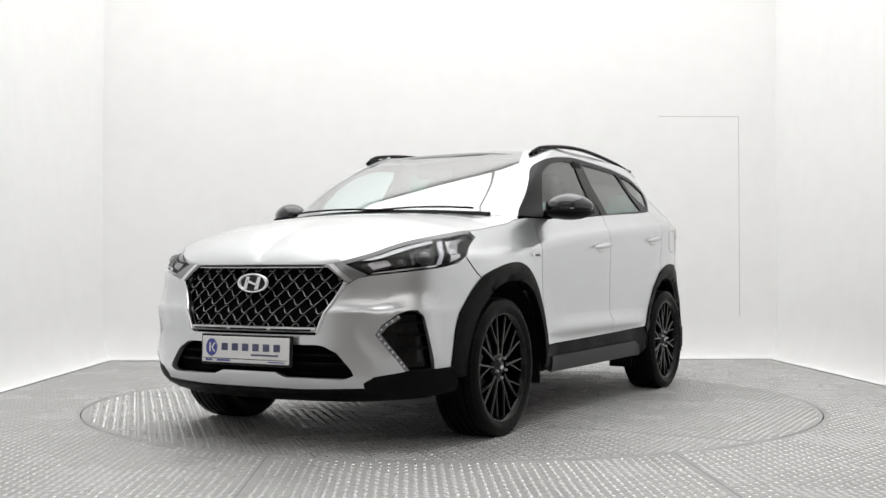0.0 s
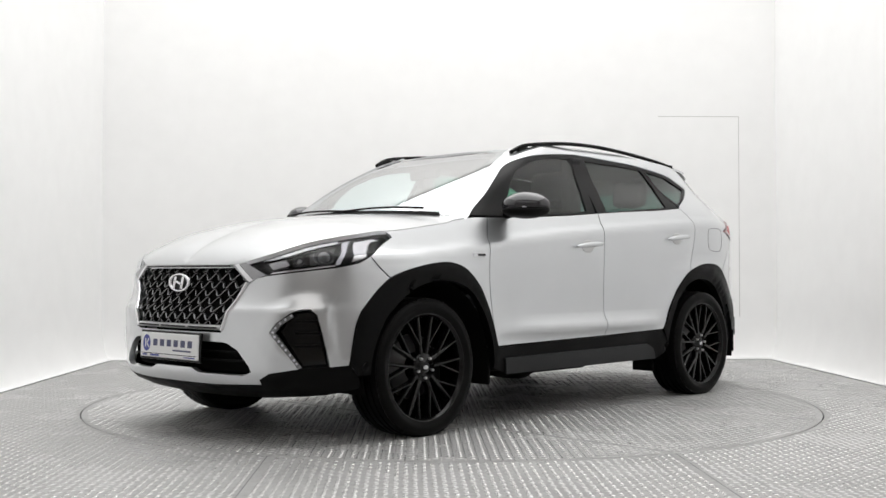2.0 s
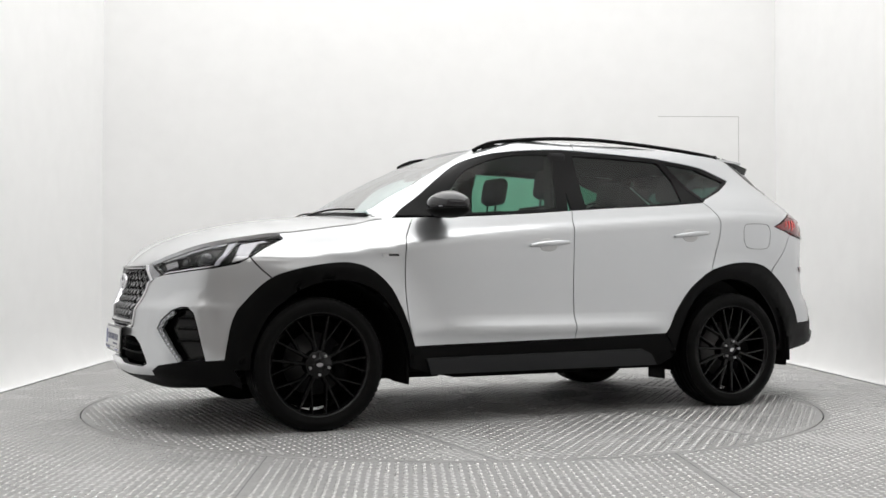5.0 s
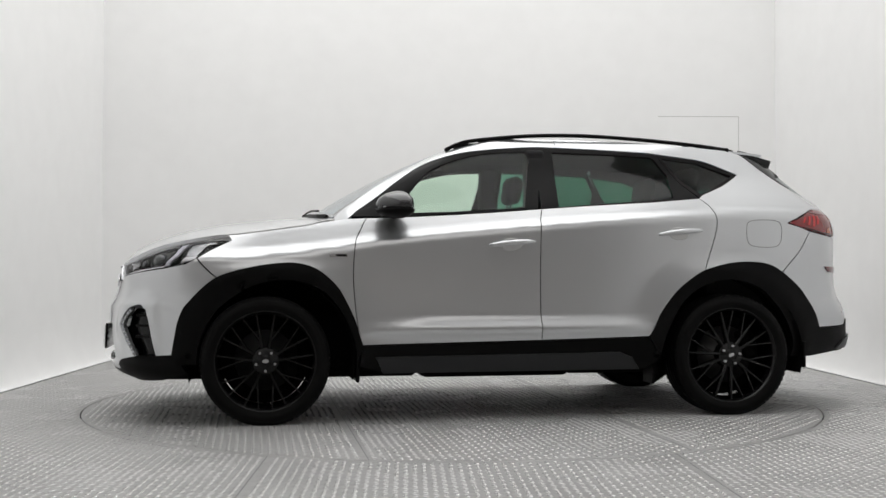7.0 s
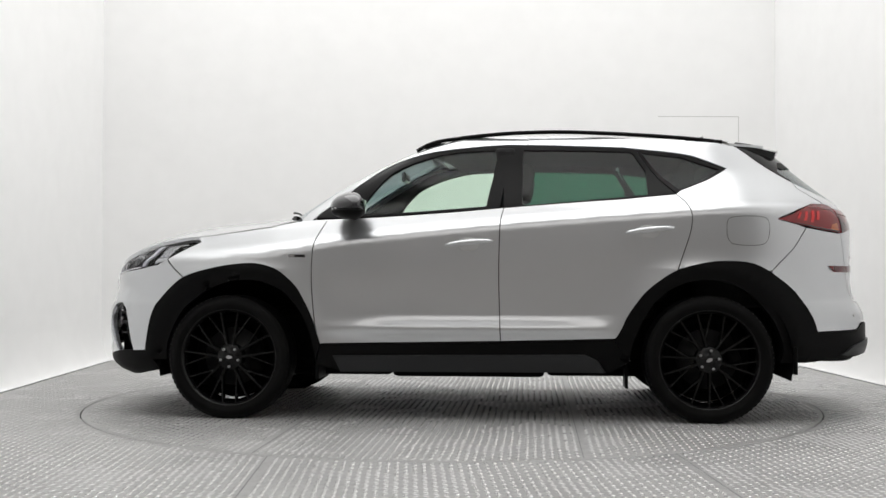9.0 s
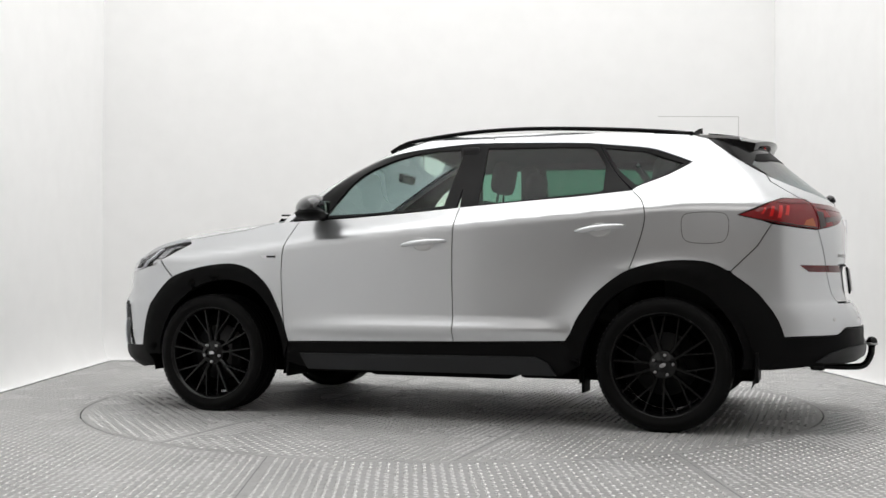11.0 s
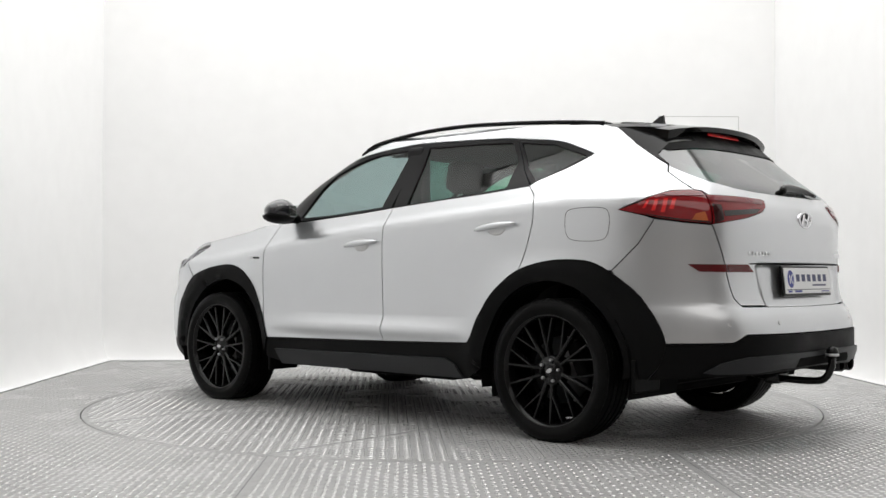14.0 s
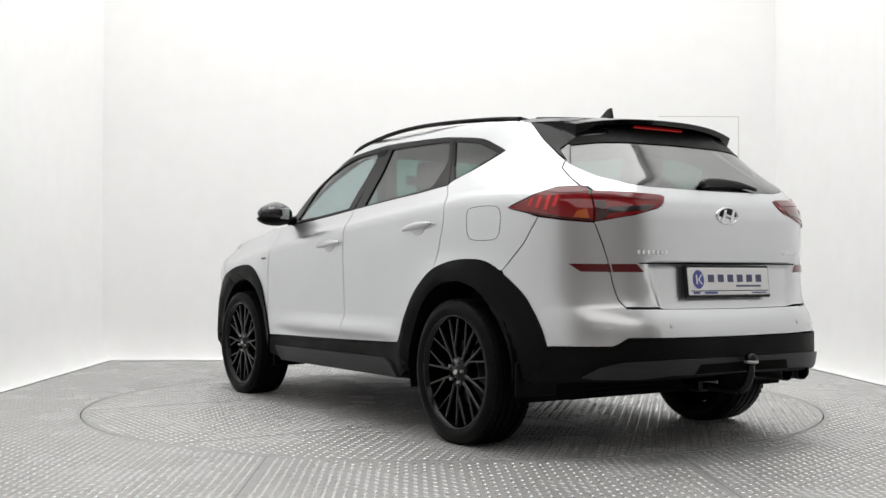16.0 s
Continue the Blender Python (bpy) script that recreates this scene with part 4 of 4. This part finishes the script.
# spoiler: a thin wing from the roof's end
bm = bmesh.new()
tops, lows = [], []
ny, nx = 24, 8
for j in range(ny + 1):
    f = -1 + 2 * j / ny
    back = -1.865 + 0.085 * abs(f) ** 2.2
    half0, half1 = 0.60, 0.515
    rowt, rowl = [], []
    for i in range(nx + 1):
        g = i / nx
        x = -1.44 + (back + 1.44) * g
        y = f * (half0 + (half1 - half0) * g ** 1.5)
        drop = 0.03 * abs(f) ** 3
        z = 1.612 - 0.055 * g ** 1.2 - drop * (1 - 0.1 * g) - 0.012 * abs(f) ** 2
        rowt.append(bm.verts.new((x, y, z)))
        thick = 0.02 + 0.10 * (1 - g) ** 0.8 if i < nx else 0.022
        rowl.append(bm.verts.new((x + (0.012 if i == nx else 0), y * 0.985, z - thick - (0.02 if abs(f) > 0.9 and g > 0.5 else 0))))
    tops.append(rowt), lows.append(rowl)
for j in range(ny):
    for i in range(nx):
        bm.faces.new((tops[j][i], tops[j][i + 1], tops[j + 1][i + 1], tops[j + 1][i]))
        bm.faces.new((lows[j][i], lows[j + 1][i], lows[j + 1][i + 1], lows[j][i + 1]))
    bm.faces.new((tops[j][nx], lows[j][nx], lows[j + 1][nx], tops[j + 1][nx]))
for row in (0, ny):
    for i in range(nx):
        bm.faces.new((tops[row][i], tops[row][i + 1], lows[row][i + 1], lows[row][i]))
spoiler = part("spoiler", bm, GLOSS, car, "gloss black roof spoiler", True)
spoiler.data.set_sharp_from_angle(angle=radians(40))
bm = box_bm(-1.812, -1.800, -0.14, 0.18, 1.519, 1.525, 0.002)
part("brake_light", bm, BRAKE, spoiler, "red light strip")
bm = bmesh.new()
fin = [(-1.30, 1.60), (-1.36, 1.628), (-1.42, 1.672), (-1.445, 1.677), (-1.45, 1.60)]
for y in (-0.018, 0.018):
    bm.faces.new([bm.verts.new((x, y * (1 - (z - 1.6) * 9), z)) for x, z in fin])
bm.verts.ensure_lookup_table()
for i in range(5):
    bm.faces.new((bm.verts[i], bm.verts[(i + 1) % 5], bm.verts[5 + (i + 1) % 5], bm.verts[5 + i]))
part("roof_antenna", bm, GLOSS, car, "black fin antenna")

# rear wiper, lying on the glass
wip = []
for y, z in ((0.10, 1.222), (0.05, 1.234), (-0.05, 1.238), (-0.18, 1.232), (-0.26, 1.215)):
    wip.append((table(z, TAIL) - 0.015 + 0.03 * y * y, y, z))
v, f = tube_mesh(curve_through(wip, 4), [0.010 + 0.016 * math.sin(math.pi * min(1, k / 16 + 0.12)) for k in range(17)], 10)
wiper = mesh_ob("rear_wiper", v, f, GLOSS, car, True)

# roof rails
for sg in (1, -1):
    path = curve_through([(0.30, sg * 0.585, 1.548), (0.24, sg * 0.59, 1.578), (0.14, sg * 0.597, 1.606), (-0.19, sg * 0.605, 1.640), (-0.52, sg * 0.607, 1.648), (-0.85, sg * 0.604, 1.635), (-1.18, sg * 0.597, 1.612), (-1.40, sg * 0.588, 1.590), (-1.49, sg * 0.583, 1.572)], 5)
    v, f = tube_mesh([(p[0], p[1], p[2] - 0.010) for p in path], 0.0115, 10, 1.2)
    railing = mesh_ob("roof_rail", v, f, CLAD, car, True, "black roof rail")
    for x0, x1, z0 in ((0.10, 0.25, 1.55), (-1.46, -1.25, 1.555)):
        bm = box_bm(x0, x1, sg * 0.595 - 0.011, sg * 0.595 + 0.011, z0 - 0.01, z0 + 0.030, 0.006)
        part("rail_foot", bm, CLAD, railing)

# door mirrors
for sg in (1, -1):
    bm = bmesh.new()
    bmesh.ops.create_uvsphere(bm, u_segments=28, v_segments=18, radius=1)
    for v in bm.verts:
        x, y, z = v.co
        k = 1 - 0.22 * max(0, y)
        front = x > 0
        v.co = Vector((0.615 + x * (0.125 if front else 0.07) * k - 0.03 * y, sg * (0.972 + y * 0.128), 1.193 + z * (0.075 if z > 0 else 0.070) * (1 - 0.2 * max(0, y))))
    mirror = part("door_mirror", bm, MIRRORCAP, car, "gloss dark mirror housing", True)
    bm = bmesh.new()
    bmesh.ops.create_uvsphere(bm, u_segments=24, v_segments=12, radius=1)
    for v in bm.verts:
        x, y, z = v.co
        v.co = Vector((0.618 + x * (0.123 if x > 0 else 0.07) - 0.03 * y, sg * (0.972 + y * 0.126), 1.165 + min(z, 0.1) * 0.047))
    part("mirror_base", bm, CLAD, mirror, "", True)
    part("mirror_indicator", box_bm(0.60, 0.712, sg * 1.0 - 0.03, sg * 1.0 + 0.03, 1.176, 1.181, 0.002), SATIN2, mirror)
    bm = box_bm(0.552, 0.556, sg * 0.975 - 0.070, sg * 0.975 + 0.070, 1.160, 1.228, 0.002)
    part("mirror_glass", bm, MIRROR, mirror)
    v, f = tube_mesh([(0.63, sg * 0.83, 1.152), (0.63, sg * 0.88, 1.152), (0.63, sg * 0.95, 1.160)], [0.032, 0.024, 0.02], 12, 1.0)
    mesh_ob("mirror_arm", v, f, CLAD, mirror, True)

# door handles
for door, x0, x1, z0, z1 in ((fd, 0.106, -0.157, 0.975, 0.997), (rd, -0.885, -1.148, 1.040, 1.066)):
    for k, ob in enumerate(door):
        sg = 1 if k == 0 else -1
        xm, zm = (x0 + x1) / 2, (z0 + z1) / 2
        path, rr = [], []
        for q in range(15):
            u = q / 14
            x = x0 + (x1 - x0) * u
            z = z0 + (z1 - z0) * u + 0.004 * math.sin(math.pi * u)
            path.append((x, sg * (half_width(x, z) + 0.012 + 0.022 * math.sin(math.pi * u) ** 0.5), z))
            rr.append(0.006 + 0.010 * math.sin(math.pi * u) ** 0.5)
        v, f = tube_mesh(path, rr, 10, 0.8)
        mesh_ob("door_handle", v, f, PAINT, ob, True)
        bm = bmesh.new()
        bmesh.ops.create_uvsphere(bm, u_segments=20, v_segments=10, radius=1)
        for vv in bm.verts:
            vv.co = Vector((xm + 0.004 + vv.co.x * 0.062, sg * (half_width(xm, zm) - 0.004 + min(0.0, vv.co.y * sg) * 0.02 * 1 + 0.006 * (1 if vv.co.y * sg > 0 else 0)), zm - 0.006 + vv.co.z * 0.038))
        part("handle_cup", bm, CUP, ob, "", True)

# fuel flap, as a fine line on the quarter
FUEL = [tuple(p) for p in curve_through([(-1.443, 1.050), (-1.455, 1.110), (-1.507, 1.129), (-1.639, 1.130), (-1.682, 1.110), (-1.683, 1.050), (-1.669, 0.995), (-1.624, 0.973), (-1.503, 0.975), (-1.457, 0.995)], 4, True)]
line = [Vector(body_point(*p)) + chart_normal(body_point, *p) * 0.0 for p in FUEL + FUEL[:1]]
v, f = tube_mesh(line, 0.0014, 6)
mesh_ob("fuel_flap_seam", v, f, UNDER, car, True)
panel("wing_badge", body_point, [(1.005, 0.925), (0.90, 0.925), (0.895, 0.908), (1.0, 0.908)], CHROME, car, sides="both", off=0.004, thick=0.004)
panel("wing_badge_field", body_point, [(0.965, 0.922), (0.902, 0.922), (0.899, 0.911), (0.962, 0.911)], GLOSS, car, sides="both", off=0.0055, thick=0.002)

# dark linings behind the rear pillars and over the windows
panel("pillar_lining", body_point, [(-1.0, 1.575), (-1.45, 1.56), (-1.85, 1.535), (-1.96, 1.44), (-2.06, 1.34), (-2.08, 1.22), (-1.80, 1.12), (-1.25, 1.16), (-1.2, 1.25), (-1.09, 1.35)], SEAT, car, holes=[shrunk(dense(GLASS_Q, 0.05), -0.012)], off=-0.03, thick=0.0)
panel("roof_side_lining", body_point, [(-0.30, 1.60), (-0.30, 1.54), (-0.95, 1.525), (-1.0, 1.575)], SEAT, car, off=-0.03, thick=0.0)
panel("roof_side_lining", house_point, [(-0.30, 1.60), (-0.30, 1.54), (0.3, 1.53), (0.58, 1.49), (0.66, 1.40), (0.64, 1.25), (0.65, 1.14), (0.74, 1.14), (0.75, 1.30), (0.77, 1.45), (0.79, 1.53), (0.6, 1.59)], SEAT, car, off=-0.03, thick=0.0)

# lettering of the maker on the tailgate, as plain chrome bars
for y0, y1, n in ((0.52, 0.36, 7), (-0.38, -0.52, 6)):
    for k in range(n):
        y = y0 + (y1 - y0) * (k + 0.5) / n
        b = half_width(-2.1, 0.91)
        x = -X0 + (table(0.91, TAIL) + X0) * (1 - (abs(y) / b) ** MR) ** (1 / NR)
        part("lettering_bar", box_bm(x - 0.003, x + 0.003, y - 0.0075, y + 0.0075, 0.902, 0.920, 0.002), CHROME, tailgate)
oval_badge("rear_emblem", (-2.228, 0, 1.08), -1, 0.075, 0.042, car)


def plate(name, x, z0, z1, nx, y_shift=0.0, tilt=0.0):
    """A dealer's plate: white, a round blue mark and grey-blue bars for the lettering."""
    mid = (z0 + z1) / 2
    ob = part(name, box_bm(-0.004, 0.004, -0.26, 0.26, -0.062, 0.062, 0.004), WHITE, car, "white dealer plate with a blue round mark")
    ob.matrix_local = pose(x, y_shift, mid, 0, tilt, 0)
    side = nx
    part("plate_holder", box_bm(-0.016, -0.0045, -0.272, 0.272, -0.074, 0.072, 0.004) if nx > 0 else box_bm(0.0045, 0.016, -0.272, 0.272, -0.074, 0.072, 0.004), GLOSS, ob, "black plate holder")
    bm = bmesh.new()
    bm.faces.new([bm.verts.new((nx * 0.0052, -side * 0.20 + 0.035 * math.cos(a), 0.008 + 0.042 * math.sin(a))) for a in np.linspace(0, 2 * math.pi, 33)[:-1]])
    part("plate_mark", bm, BLUE, ob, "round blue mark")
    bm = bmesh.new()
    box_bm(0, 0.0006, -0.014, -0.006, -0.018, 0.018, 0, bm)
    for v in bm.verts:
        v.co = Vector((nx * 0.0056 + (v.co.x if nx > 0 else -v.co.x), side * (-0.20 + v.co.y), 0.008 + v.co.z * 1.2))
    part("plate_mark_stroke", bm, WHITE, ob)
    for dz in (1, -1):
        bm = box_bm(0, 0.0006, -0.004, 0.004, 0.0, 0.03)
        for v in bm.verts:
            v.co = Vector((nx * 0.0056 + (v.co.x if nx > 0 else -v.co.x), side * (-0.198 + v.co.y + v.co.z * 0.6), 0.008 + dz * v.co.z * 0.75))
        part("plate_mark_stroke", bm, WHITE, ob)
    for k in range(6):
        y = -0.12 + k * 0.062
        bm = box_bm(0, 0.0008, y - 0.019, y + 0.019, -0.004, 0.030)
        for v in bm.verts:
            v.co = Vector((nx * (0.0045 + v.co.x), side * v.co.y, v.co.z))
        part("plate_bar", bm, PLATEGREY, ob)
    for y0, y1, z0_, z1_, m in ((0.04, 0.20, -0.026, -0.018, PLATEGREY), (-0.235, -0.195, -0.056, -0.047, BLUE), (-0.165, -0.085, -0.056, -0.047, BLUE), (0.14, 0.235, -0.055, -0.050, BLUE)):
        bm = box_bm(0, 0.0008, y0, y1, z0_, z1_)
        for v in bm.verts:
            v.co = Vector((nx * (0.0045 + v.co.x), side * v.co.y, v.co.z))
        part("plate_bar", bm, m, ob)
    bm = box_bm(0, 0.0006, -0.25, 0.25, -0.0445, -0.0415)
    for v in bm.verts:
        v.co.x = nx * (0.0045 + v.co.x)
    part("plate_line", bm, GLOSS, ob)
    return ob


plate("front_plate", 2.252, 0.392, 0.522, 1, 0.0, -2)
plate("rear_plate", -2.252, 0.717, 0.848, -1, 0.012, 6)

# tow bar and exhausts
v, f = tube_mesh(curve_through([(-1.95, 0, 0.31), (-2.10, 0, 0.295), (-2.25, 0, 0.292), (-2.325, 0, 0.305), (-2.36, 0, 0.36), (-2.367, 0, 0.41)], 6), 0.018, 12)
tow = mesh_ob("tow_bar", v, f, GLOSS, car, True, "black swan neck tow bar")
bm = bmesh.new()
bmesh.ops.create_uvsphere(bm, u_segments=20, v_segments=14, radius=0.03)
for v in bm.verts:
    v.co += Vector((-2.367, 0, 0.435))
part("tow_ball", bm, GLOSS, tow, "", True)
bm = bmesh.new()
bmesh.ops.create_cone(bm, cap_ends=True, segments=20, radius1=0.0315, radius2=0.0315, depth=0.012, matrix=pose(-2.367, 0, 0.425))
part("ball_band", bm, SATIN2, tow, "grey band", True)
part("tow_bracket", box_bm(-2.12, -2.04, -0.06, 0.06, 0.27, 0.33, 0.012), GLOSS, tow)
for y in (-0.36, -0.47):
    bm = bmesh.new()
    rings = []
    for x, rr in ((-2.0, 0.036), (-2.265, 0.040), (-2.27, 0.037), (-2.26, 0.034), (-2.12, 0.032)):
        rings.append([bm.verts.new((x, y + rr * 1.15 * math.cos(a), 0.352 + rr * math.sin(a))) for a in np.linspace(0, 2 * math.pi, 25)[:-1]])
    for r0, r1 in zip(rings, rings[1:]):
        for i in range(24):
            bm.faces.new((r0[i], r0[(i + 1) % 24], r1[(i + 1) % 24], r1[i]))
    bm.faces.new(rings[-1])
    part("exhaust_tip", bm, GLOSS, car, "dark exhaust tip", True)
for s_, z_ in ((-2.182, 0.583), (-2.466, 0.590)):
    for sg in (1, -1):
        c, nn = Vector(body_point(s_, z_)), chart_normal(body_point, s_, z_)
        c.y, nn.y = sg * c.y, sg * nn.y
        bm = bmesh.new()
        bmesh.ops.create_cone(bm, cap_ends=True, segments=16, radius1=0.010, radius2=0.009, depth=0.006)
        ob = part("parking_sensor", bm, CUP, rear_bumper)
        ob.matrix_local = Matrix.Translation(c) @ nn.to_track_quat("Z", "Y").to_matrix().to_4x4()

# windscreen wipers and scuttle
panel("scuttle", house_point, [(G_FRONT, 1.164), (1.1, 1.155), (0.80, 1.14), (0.80, 1.12), (G_FRONT, 1.13)], CLAD, car, sides="middle", off=0.02, thick=0.03)
for y0, y1 in ((0.58, -0.02), (0.02, -0.62)):
    path = []
    for k in range(13):
        y = y0 + (y1 - y0) * k / 12
        z = 1.168 + 0.012 * math.sin(math.pi * k / 12)
        x = G0 + (table(z, SCREEN) - G0) * (1 - (y / 0.86) ** 2) ** (1 / NGF)
        path.append((x + 0.03, y, z + 0.008))
    v, f = tube_mesh(path, 0.0055, 8)
    mesh_ob("windscreen_wiper", v, f, CLAD, car, True)

# ---- wheels
def lathe(profile, seg=64):
    verts, faces, n = [], [], len(profile)
    for k in range(seg):
        a = 2 * math.pi * k / seg
        verts += [(r * math.cos(a), y, r * math.sin(a)) for y, r in profile]
    for k in range(seg):
        j = (k + 1) % seg
        for i in range(n - 1):
            faces.append((k * n + i, k * n + i + 1, j * n + i + 1, j * n + i))
    return verts, faces


RT, RR, HUB = 0.351, 0.270, 0.345


def spoke(bm, a0, r0, a1, r1, w0, w1, y0, y1, deep=0.035):
    """A tapered bar from one radius to another on the wheel's face."""
    p, q = Vector((r0 * math.cos(a0), 0, r0 * math.sin(a0))), Vector((r1 * math.cos(a1), 0, r1 * math.sin(a1)))
    d = (q - p).normalized()
    n = Vector((-d.z, 0, d.x))
    vs = []
    for c, w, y in ((p, w0, y0), (q, w1, y1)):
        for dn, dy in ((-1, -deep), (-1, -0.006), (-0.55, 0), (0.55, 0), (1, -0.006), (1, -deep)):
            vs.append(bm.verts.new(c + n * dn * w / 2 + Vector((0, y + dy, 0))))
    for k in range(5):
        bm.faces.new((vs[k], vs[k + 1], vs[k + 7], vs[k + 6]))
    bm.faces.new(vs[:6])
    bm.faces.new(vs[6:][::-1])


def wheel_parts():
    wheel = tagged(new("wheel"), "black multi spoke alloy wheel", "")
    prof = [(-0.105, RR - 0.01), (-0.118, RR + 0.02), (-0.1225, 0.30), (-0.118, 0.325), (-0.108, 0.340), (-0.09, 0.348)]
    tread = []
    for y in (-0.06, -0.02, 0.02, 0.06):
        tread += [(y - 0.006, RT), (y - 0.005, RT - 0.008), (y + 0.005, RT - 0.008), (y + 0.006, RT)]
    prof = prof + tread + [(0.09, 0.348), (0.108, 0.340), (0.118, 0.325), (0.1215, 0.310), (0.1225, 0.305), (0.1215, 0.298), (0.118, RR + 0.02), (0.112, RR + 0.004), (0.100, RR - 0.004)]
    v, f = lathe(prof, 72)
    tyre = mesh_ob("tyre", v, f, RUBBER, wheel, True, "black road tyre")
    tyre.data.set_sharp_from_angle(angle=radians(35))
    # shoulder blocks
    bm = bmesh.new()
    for k in range(72):
        a = 2 * math.pi * k / 72
        for y in (0.093, -0.093):
            m = Matrix.Rotation(-a, 4, "Y") @ Matrix.Translation((0.3385, y, 0)) @ Matrix.Rotation(radians(-22 if y > 0 else 22), 4, "Z")
            got = bmesh.ops.create_cube(bm, size=1)["verts"]
            for q in got:
                q.co = m @ Vector((q.co.x * 0.010, q.co.y * 0.026, q.co.z * 0.021))
    tagged(part("shoulder_tread", bm, RUBBER, tyre), kind="stuff")
    v, f = lathe([(-0.10, RR - 0.002), (-0.09, 0.246), (0.02, 0.243), (0.085, 0.253), (0.098, 0.257), (0.106, RR - 0.004), (0.112, RR), (0.110, RR + 0.005)], 72)
    rim = mesh_ob("rim", v, f, RIM, wheel, True, "gloss black alloy rim")
    part_bm = bmesh.new()
    # ten main spokes in five pairs, each with a side branch that leaves it half way out
    for k in range(5):
        a = radians(72 * k + 90)
        for sd in (-1, 1):
            spoke(part_bm, a + sd * radians(16), 0.058, a + sd * radians(11), 0.260, 0.022, 0.014, 0.089, 0.096)
            spoke(part_bm, a + sd * radians(13.8), 0.112, a + sd * radians(28), 0.260, 0.015, 0.012, 0.090, 0.095)
    part("spokes", part_bm, RIM, rim)
    v, f = lathe([(0.02, 0.075), (0.082, 0.075), (0.090, 0.066), (0.090, 0.034), (0.094, 0.032), (0.097, 0.026), (0.097, 0.0005)], 40)
    mesh_ob("hub", v, f, RIM, rim, True)
    bm = bmesh.new()
    bm.faces.new([bm.verts.new((0.018 * math.cos(a), 0.0985, 0.010 * math.sin(a))) for a in np.linspace(0, 2 * math.pi, 21)[:-1]])
    part("hub_mark", bm, SATIN2, rim)
    for k in range(5):
        a = radians(72 * k + 54)
        bm = bmesh.new()
        bmesh.ops.create_cone(bm, cap_ends=True, segments=6, radius1=0.0085, radius2=0.007, depth=0.03, matrix=Matrix.Translation((0.053 * math.cos(a), 0.088, 0.053 * math.sin(a))) @ pose(0, 0, 0, -90))
        part("wheel_nut", bm, SATIN2, rim)
    v, f = lathe([(-0.02, 0.0), (-0.02, 0.165), (0.0, 0.165), (0.0, 0.07), (0.03, 0.065)], 40)
    mesh_ob("brake_disc", v, f, DISC, wheel, True, "grey steel brake disc")
    v, f = lathe([(-0.075, 0.0005), (-0.075, 0.236), (-0.060, 0.240), (-0.060, 0.200)], 40)
    mesh_ob("splash_shield", v, f, UNDER, wheel, True, "dark steel splash shield")
    part("brake_caliper", box_bm(-0.17, -0.10, -0.05, 0.045, -0.09, 0.09, 0.02), UNDER, wheel)
    return wheel


w0 = wheel_parts()
w0.parent = car
w0.matrix_local = pose(1.335, 0.80, HUB)
for x, y, turn in ((-1.335, 0.80, 0), (1.335, -0.80, 180), (-1.335, -0.80, 180)):
    w = copy_thing(w0, pose(x, y, HUB, 0, 25, turn))

# ---- inside
def seat(x, y):
    ob = part("seat", box_bm(x - 0.25, x + 0.28, y - 0.26, y + 0.26, 0.55, 0.72, 0.05), SEAT, car, "dark cloth seat")
    bm = box_bm(-0.07, 0.07, -0.25, 0.25, 0.0, 0.60, 0.05)
    b = part("seat_back", bm, SEAT, ob, "", True)
    b.matrix_local = pose(x - 0.24, y, 0.66, 0, -17, 0)
    b = part("headrest", box_bm(-0.05, 0.05, -0.13, 0.13, 0.0, 0.19, 0.045), SEAT, ob, "", True)
    b.matrix_local = pose(x - 0.435, y, 1.285, 0, -10, 0)
    for dy in (-0.06, 0.06):
        v, f = tube_mesh([(x - 0.42, y + dy, 1.22), (x - 0.435, y + dy, 1.30)], 0.007, 6)
        mesh_ob("headrest_post", v, f, SATIN, ob, True)


for y in (0.37, -0.37):
    seat(0.12, y)
    seat(-0.82, y)
part("parcel_trim", box_bm(-2.02, -1.30, -0.62, 0.62, 0.62, 1.05, 0.05), SEAT, car)
part("dashboard", box_bm(0.62, 1.02, -0.76, 0.76, 0.70, 1.06, 0.08), SEAT, car)
v, f = tube_mesh([(0.52 + 0.06 * math.sin(a), -0.37 + 0.18 * math.cos(a), 1.02 + 0.17 * math.sin(a)) for a in np.linspace(0, 2 * math.pi, 33)], 0.014, 8)
mesh_ob("steering_wheel", v, f, SEAT, car, True)
part("rear_view_mirror", box_bm(0.42, 0.45, -0.12, 0.12, 1.40, 1.46, 0.012), GLOSS, car)
panel("roof_lining", roof_point, [(-1.65, 0), (0.2, 0), (0.12, 0.56), (-1.5, 0.56)], LINING, car, sides="middle", off=-0.05, thick=0.0)
for sg in (1, -1):
    part("middle_pillar_trim", box_bm(-0.28, -0.16, min(sg * 0.60, sg * 0.68), max(sg * 0.60, sg * 0.68), 1.17, 1.54, 0.02), SEAT, car)


# ---------------------------------------------------------------- movement
OFFSET = Vector((-0.1486, 0.0451, 0))


def heading(t):
    """Degrees of the car's nose at a time."""
    return table(t, ((0, 241.27), (4, 212.16), (8, 182.99), (9, 175.64), (11.3, 158.48), (13, 145.71), (16, 123.13)))


def motions():
    times = [k * 0.5 for k in range(33)]
    walk(turntable, [(t, pose(0, 0, 0, 0, 0, heading(t))) for t in times])
    rows = []
    for t in times:
        p = Matrix.Rotation(radians(heading(t)), 4, "Z") @ OFFSET
        rows.append((t, pose(p.x, p.y, 0, 0, 0, heading(t))))
    walk(car, rows)


motions()
